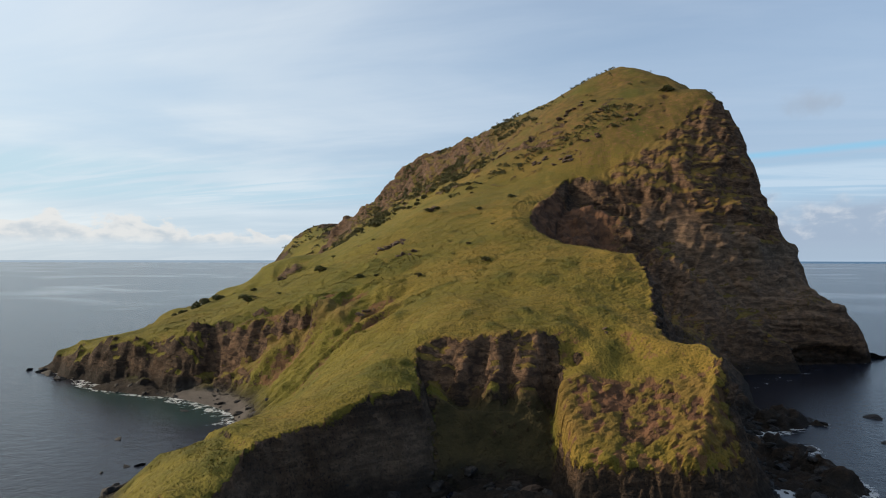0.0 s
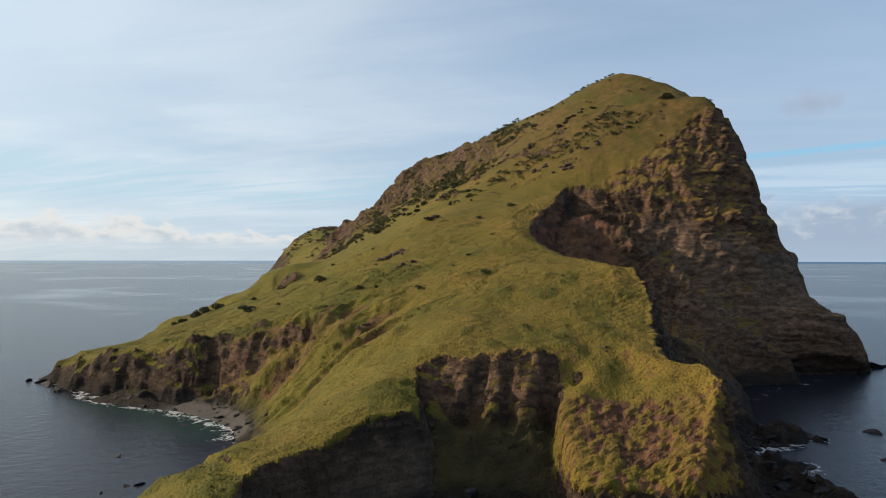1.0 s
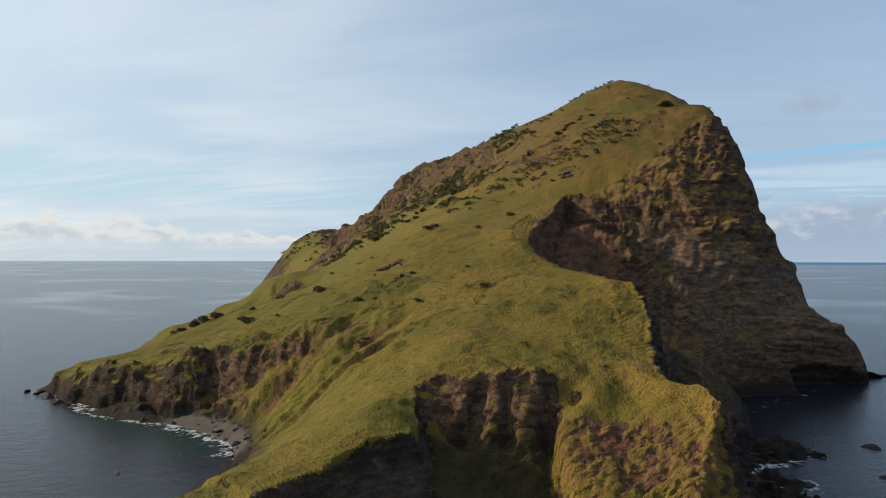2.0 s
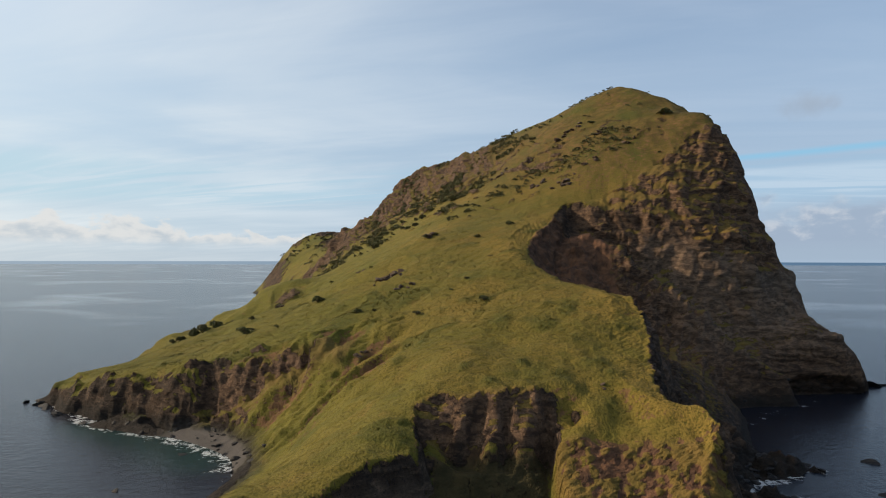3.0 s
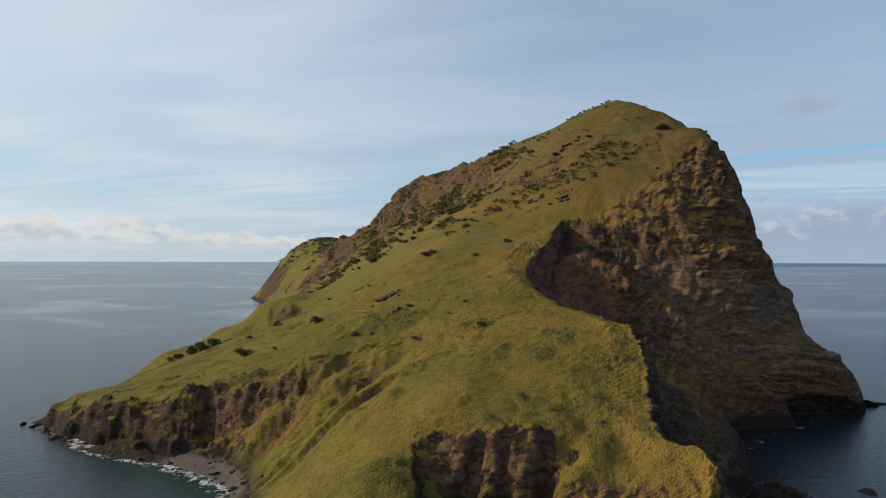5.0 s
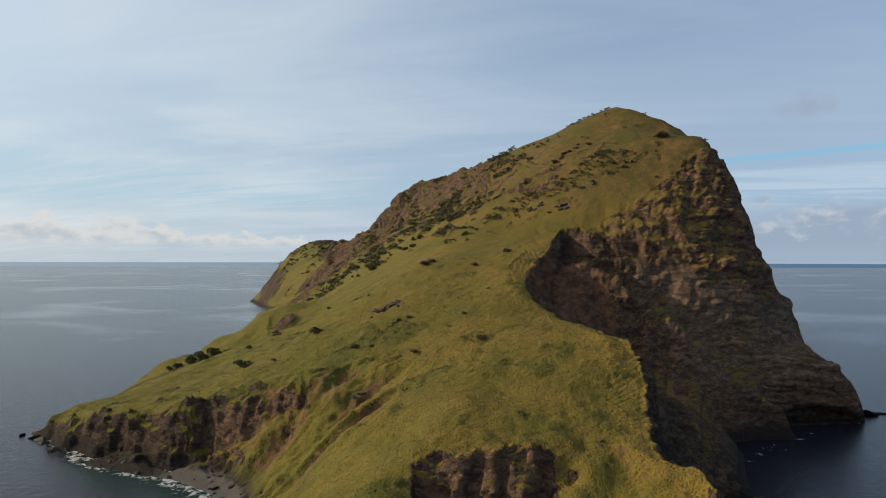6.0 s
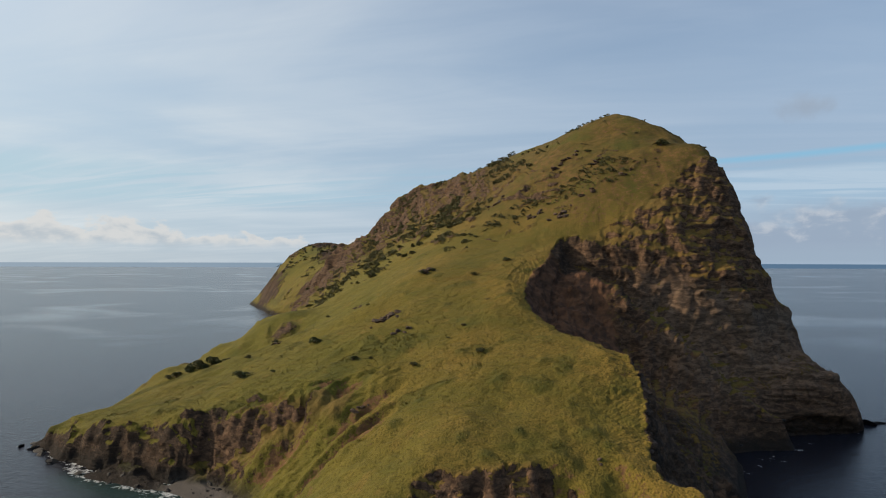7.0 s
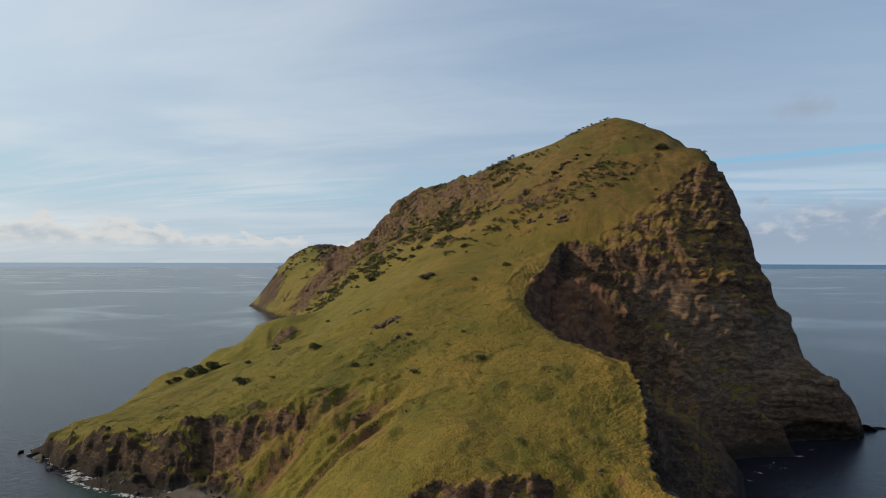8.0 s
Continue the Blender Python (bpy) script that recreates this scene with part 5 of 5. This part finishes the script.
# the clump on the western shoulder
for k, (x, y, size) in enumerate([(-79, 200, 5.4), (-75, 201, 4.8), (-82.6, 201, 4.4), (-86.5, 201, 3.6), (-90, 202, 2.6), (-69, 195, 1.6), (-81, 198, 3.4), (-77, 198.5, 3.6), (-73, 200, 3.0)]):
    plant(BUSHES, k + 1, x, y, size, 1.05, 0.1, "dark green dense shrub in a clump on the shoulder", "shrubs of the western clump")
# trees along the skyline: x, y, height
for k, (x, y, size) in enumerate([(61.5, 284, 2.6), (48.5, 302, 3.0), (46, 307, 2.8), (44, 311, 2.6), (33, 330, 3.4), (24.5, 345, 4.2), (31, 333, 2.8), (15, 364, 3.4), (11, 371, 4.0), (2, 388, 3.2), (-5, 397, 3.4),
                                  (-15, 408, 3.0), (-62, 430, 3.6), (90, 260, 2.4), (102.5, 229.5, 2.4), (101.2, 230, 1.8)]):
    plant(TREES, k, x, y, size * 0.85, 0.85, 0.30)


def scatter(count, x0, x1, y0, y1, test, seed):
    """Places by chance within a stretch, where the test of the place holds."""
    r = np.random.default_rng(seed)
    out = []
    while len(out) < count:
        x, y = x0 + (x1 - x0) * r.random(), y0 + (y1 - y0) * r.random()
        if test(x, y):
            out.append((x, y, r.random()))
    return out


# scrub on the ledges of the upper flank and the stony back ridge
for k, (x, y, u) in enumerate(scatter(80, -25, 100, 222, 400, lambda x, y: at_grid(rock, x, y) > 0.25 and at_grid(H, x, y) > 52 and at_grid(Y, x, y) > 0 and (x < 60 or y > 215), 71)):
    plant(BUSHES, k, x, y, 1.3 + 2.6 * u * u, 0.85, 0.05, "dark scrub bush between rocks on the upper slope", "scrub on the upper slope")
for k, (x, y, u) in enumerate(scatter(90, -62, 5, 245, 430, lambda x, y: at_grid(H, x, y) > 36, 73)):
    plant(BUSHES, k, x, y, 1.6 + 3.2 * u * u, 0.8, 0.05, "dark scrub bush on the stony ridge side", "scrub on the back ridge")
for k, (x, y, u) in enumerate(scatter(45, -180, -80, 480, 720, lambda x, y: at_grid(H, x, y) > 14, 75)):
    plant(BUSHES, k, x, y, 3.0 + 5.0 * u, 0.7, 0.05, "dark green scrub on the far hill", "scrub on the far hill")

# low scrub that cannot be counted, on the ledges and the stony ridge
tufts = []
r = np.random.default_rng(79)
for x0, x1, y0, y1, count, least, stone_only in ((-30, 42, 262, 405, 1150, 62, False), (0, 84, 218, 320, 560, 48, True), (-62, -20, 245, 430, 850, 28, False), (-190, -70, 470, 730, 320, 12, False), (46, 100, 186, 240, 160, 40, True)):
    got = 0
    while got < count:
        x, y = x0 + (x1 - x0) * r.random(), y0 + (y1 - y0) * r.random()
        if at_grid(H, x, y) < least or (stone_only and (at_grid(ledge_at, x, y) < 0.0 or (x > 46 and r.random() < 0.65))) or fbm(np.array([x]), np.array([y]), np.zeros(1), 18, 2, 0.5, 97)[0] < -0.12:
            continue
        size = (0.7 + 1.5 * r.random() ** 2) * (1.0 if y < 440 else 2.2) * (1.7 if x < 42 and 250 < y < 440 else 1.0)
        lobes = [((0.35 * (r.random() - 0.5), 0.35 * (r.random() - 0.5), 0.22), (0.42, 0.42, 0.30)) for k in range(2)]
        tufts.append(leaves(r, lobes, 22, 0.16) * size + np.array([x, y, ground_z(x, y)]))
        got += 1
scrub = new("scrub", soup("scrub", np.concatenate(tufts), 3, LEAF))
tagged(scrub, "dark low scrub strewn over the upper slopes", "scrub", kind="stuff")

# ---- rocks ----
ROCKS = [rock_mesh("rock", 300 + k, 0.55 + 0.12 * (k % 3)) for k in range(7)]


def lay_rock(k, x, y, size, mat, label, group, z=None, squash=1.0, sink=0.18):
    me = ROCKS[k % len(ROCKS)]
    if not me.materials:
        me.materials.append(mat)
    ob = new("rock", me)
    ob.material_slots[0].link = "OBJECT"
    ob.material_slots[0].material = mat
    base = ground_z(x, y) if z is None else z
    ob.matrix_basis = Matrix.LocRotScale((x, y, base + (0.30 * squash - sink) * size), Euler((rng.random() * 1.0 - 0.5, rng.random() * 1.0 - 0.5, rng.random() * math.tau)),
                                         (size, size * (0.8 + 0.4 * rng.random()), size * squash))
    return tagged(ob, label, "rock", group)


# outcrops on the slope: middle, spread, count, largest
for j, (cx, cy, ex, ey, count, most) in enumerate([(-14.5, 170.5, 4.0, 4.0, 13, 2.2), (-9.2, 157.5, 2.4, 2.5, 7, 1.5), (-3.4, 200.5, 2.6, 1.6, 8, 2.0), (-26.6, 197.3, 1.6, 1.6, 5, 1.5), (-15.8, 127.5, 1.8, 1.5, 5, 1.3),
                                                   (57, 227, 2.4, 1.5, 6, 1.8), (54, 254, 5.5, 1.5, 11, 2.0), (64, 240, 2.5, 1.0, 5, 1.6), (46, 224, 4.5, 2.0, 9, 1.8), (24, 260, 5.0, 2.0, 9, 2.0), (36, 232, 5.0, 2.0, 8, 1.6),
                                                   (72, 226, 3.0, 1.5, 6, 1.6), (-51, 193, 2.0, 1.5, 4, 1.2), (26, 92.4, 1.0, 0.6, 3, 0.7)]):
    r = np.random.default_rng(400 + j)
    for k in range(count):
        x, y = cx + ex * (2 * r.random() - 1), cy + ey * (2 * r.random() - 1)
        lay_rock(k + j, x, y, most * (0.4 + 0.85 * r.random()), BOULDER, "weathered brown rock cropping out of the turf", "rocks of the outcrops", None, 0.72, 0.17)
# loose rocks on the lip of the eastern rim
for k, (x, y) in enumerate([(24.6, 158), (25.2, 154), (29.6, 140.5), (34, 132), (38, 124), (38.8, 121.5), (39.2, 118), (39.4, 115.5), (39, 112.5), (38.6, 110), (37.8, 107), (36.6, 104), (35.6, 101), (34.8, 98.5), (34.2, 96), (34, 92.5), (34.4, 89), (35.6, 86.5), (38, 83), (38.4, 80.5), (37.6, 78)]):
    lay_rock(k, x, y, 0.9 + 1.3 * ((k * 0.37) % 1), BOULDER, "dark rock on the broken lip of the cliff", "rocks along the eastern rim", None, 0.9, 0.2)
# rocks standing in the sea off the western point, the cove and the eastern shelf: x, y, width
for k, (x, y, size) in enumerate([(-112.6, 163.7, 2.0), (-110.5, 166.2, 2.6), (-107.6, 161.5, 3.0), (-105, 159, 2.6), (-102, 156, 2.2), (-95.2, 150.9, 3.0), (-97.5, 152.5, 1.6), (-45.7, 87.9, 0.9), (-44.3, 88.9, 1.2), (-43.4, 80.4, 1.1),
                                  (-54.1, 100.9, 1.1), (-48.2, 85.6, 0.7), (-84.4, 142.3, 1.6), (-50.8, 119.9, 1.5), (67.7, 112.9, 2.8), (70, 111.4, 2.2), (82.5, 115.5, 2.1), (73.3, 99.5, 1.5), (74.8, 99, 1.2),
                                  (58.5, 96.3, 2.4), (57, 96.8, 2.2), (55.9, 80.9, 1.7), (134.9, 187.1, 5.0), (138, 187.6, 3.0), (131, 186.4, 3.0)]):
    lay_rock(k, x, y, size, WET, "black wet sea rock awash off the shore", "sea rocks", SEA, 0.34, 0.10)
for k, (x, y, u) in enumerate(scatter(150, 40, 72, 72, 124, lambda x, y: 0.3 < at_grid(H, x, y) < 5.0, 81)):
    lay_rock(k, x, y, 0.5 + 2.0 * u ** 3, WET, "black wave-washed boulder on the rock shelf", "boulders on the eastern shelf", None, 0.8, 0.2)
for k, (x, y, u) in enumerate(scatter(40, -110, -30, 110, 168, lambda x, y: 0.2 < at_grid(H, x, y) < 2.4, 83)):
    lay_rock(k, x, y, 0.5 + 1.5 * u ** 2, WET, "dark boulder at the foot of the cove cliff", "boulders along the cove", None, 0.8, 0.2)
for k, (x, y, u) in enumerate(scatter(24, -45, 42, 52, 82, lambda x, y: 0.0 < at_grid(H, x, y) < 3.0, 85)):
    lay_rock(k, x, y, 0.6 + 1.8 * u ** 2, WET, "dark boulder at the foot of the near cliff", "boulders under the near cliff", None, 0.8, 0.2)

for k, (x, y, u) in enumerate(scatter(26, -12, 20, 72, 80, lambda x, y: 0.5 < at_grid(H, x, y) < 3.4, 89)):
    lay_rock(k, x, y, 0.6 + 1.5 * u ** 2, WET, "dark boulder at the mouth of the gully", "boulders under the gully", None, 0.85, 0.2)
lay_rock(3, 11.4, 75.8, 2.0, BOULDER, "rusty red rock among black boulders on the shore", "boulders under the gully", None, 1.0, 0.15)

# shingle and broken stones along the shores, too many to count
pebbles = []
stone = np.array([v.co for v in rock_mesh("stone", 390, 0.7, 1).vertices])
bm = bmesh.new()
bmesh.ops.create_icosphere(bm, subdivisions=1, radius=0.5)
stone_faces = np.array([[v.index for v in f.verts] for f in bm.faces])
bm.free()
r = np.random.default_rng(87)
for x0, x1, y0, y1, count in ((38, 70, 70, 126, 620), (-112, -30, 108, 168, 420), (-46, 44, 50, 84, 300), (62, 130, 128, 182, 200)):
    for k in range(count):
        x, y = x0 + (x1 - x0) * r.random(), y0 + (y1 - y0) * r.random()
        if 0.0 < at_grid(H, x, y) < 4.0:
            a, size = r.random() * math.tau, 0.25 + 1.0 * r.random() ** 3
            turn = np.array([[math.cos(a), -math.sin(a), 0], [math.sin(a), math.cos(a), 0], [0, 0, 1]])
            pebbles.append(((stone * size * (0.7 + 0.6 * r.random(3))) @ turn.T + np.array([x, y, ground_z(x, y) + 0.1 * size]))[stone_faces].reshape(-1, 3))
stones = new("stones", soup("stones", np.concatenate(pebbles), 3, WET))
tagged(stones, "dark broken stones strewn along the shore", "stones", kind="stuff")

# ---- the turf's tufts ----
r = np.random.default_rng(9)
n = 230000
tx, ty = -112 + 155 * r.random(n), 50 + 190 * r.random(n) ** 1.5
keep = (at_grid(rock, tx, ty) + at_grid(soil, tx, ty) * 0.6 < 0.35) & (at_grid(H, tx, ty) > 3.0) & (at_grid(sand, tx, ty) < 0.1) & (r.random(n) < step(235, 150, ty))
tx, ty = tx[keep], ty[keep]
i, j = np.clip(np.searchsorted(gy, ty) - 1, 0, len(gy) - 2), np.clip(np.searchsorted(gx, tx) - 1, 0, len(gx) - 2)
v, u = (ty - gy[i]) / (gy[i + 1] - gy[i]), (tx - gx[j]) / (gx[j + 1] - gx[j])
tz = (1 - v) * ((1 - u) * Z[i, j] + u * Z[i, j + 1]) + v * ((1 - u) * Z[i + 1, j] + u * Z[i + 1, j + 1])
root = np.stack([tx, ty, tz - 0.04], -1)
tall = (0.07 + 0.10 * r.random(len(tx)) ** 2 + 0.08 * at_grid(lush, tx, ty) + 0.05 * np.clip(fbm(tx, ty, np.zeros(len(tx)), 4, 2, 0.5, 91), 0, 1)) * np.clip(ty / 110, 0.8, 1.2)
blades = []
for k in range(3):
    ang = r.random(len(tx)) * math.tau
    side = np.stack([np.cos(ang), np.sin(ang), np.zeros(len(tx))], -1) * (tall * 0.42)[:, None]
    tip = np.stack([(r.random(len(tx)) - 0.3) * 0.7, (r.random(len(tx)) - 0.5) * 0.7, np.ones(len(tx))], -1) * tall[:, None]
    blades.append(np.stack([root - side, root + side, root + tip], 1))
turf = new("grass", soup("grass", np.stack(blades, 1).reshape(-1, 3), 3, BLADE))
lay = np.stack([at_grid(norm[..., k], tx, ty) for k in range(3)], -1)
lay = np.repeat(lay[:, None, :], 9, 1) + 0.35 * r.normal(size=(len(tx), 9, 3))
lay /= np.linalg.norm(lay, axis=-1, keepdims=True)
turf.data.normals_split_custom_set_from_vertices(lay.reshape(-1, 3).tolist())
tagged(turf, "rough tufted grass, green and straw-coloured, on the headland", "grass", kind="stuff")
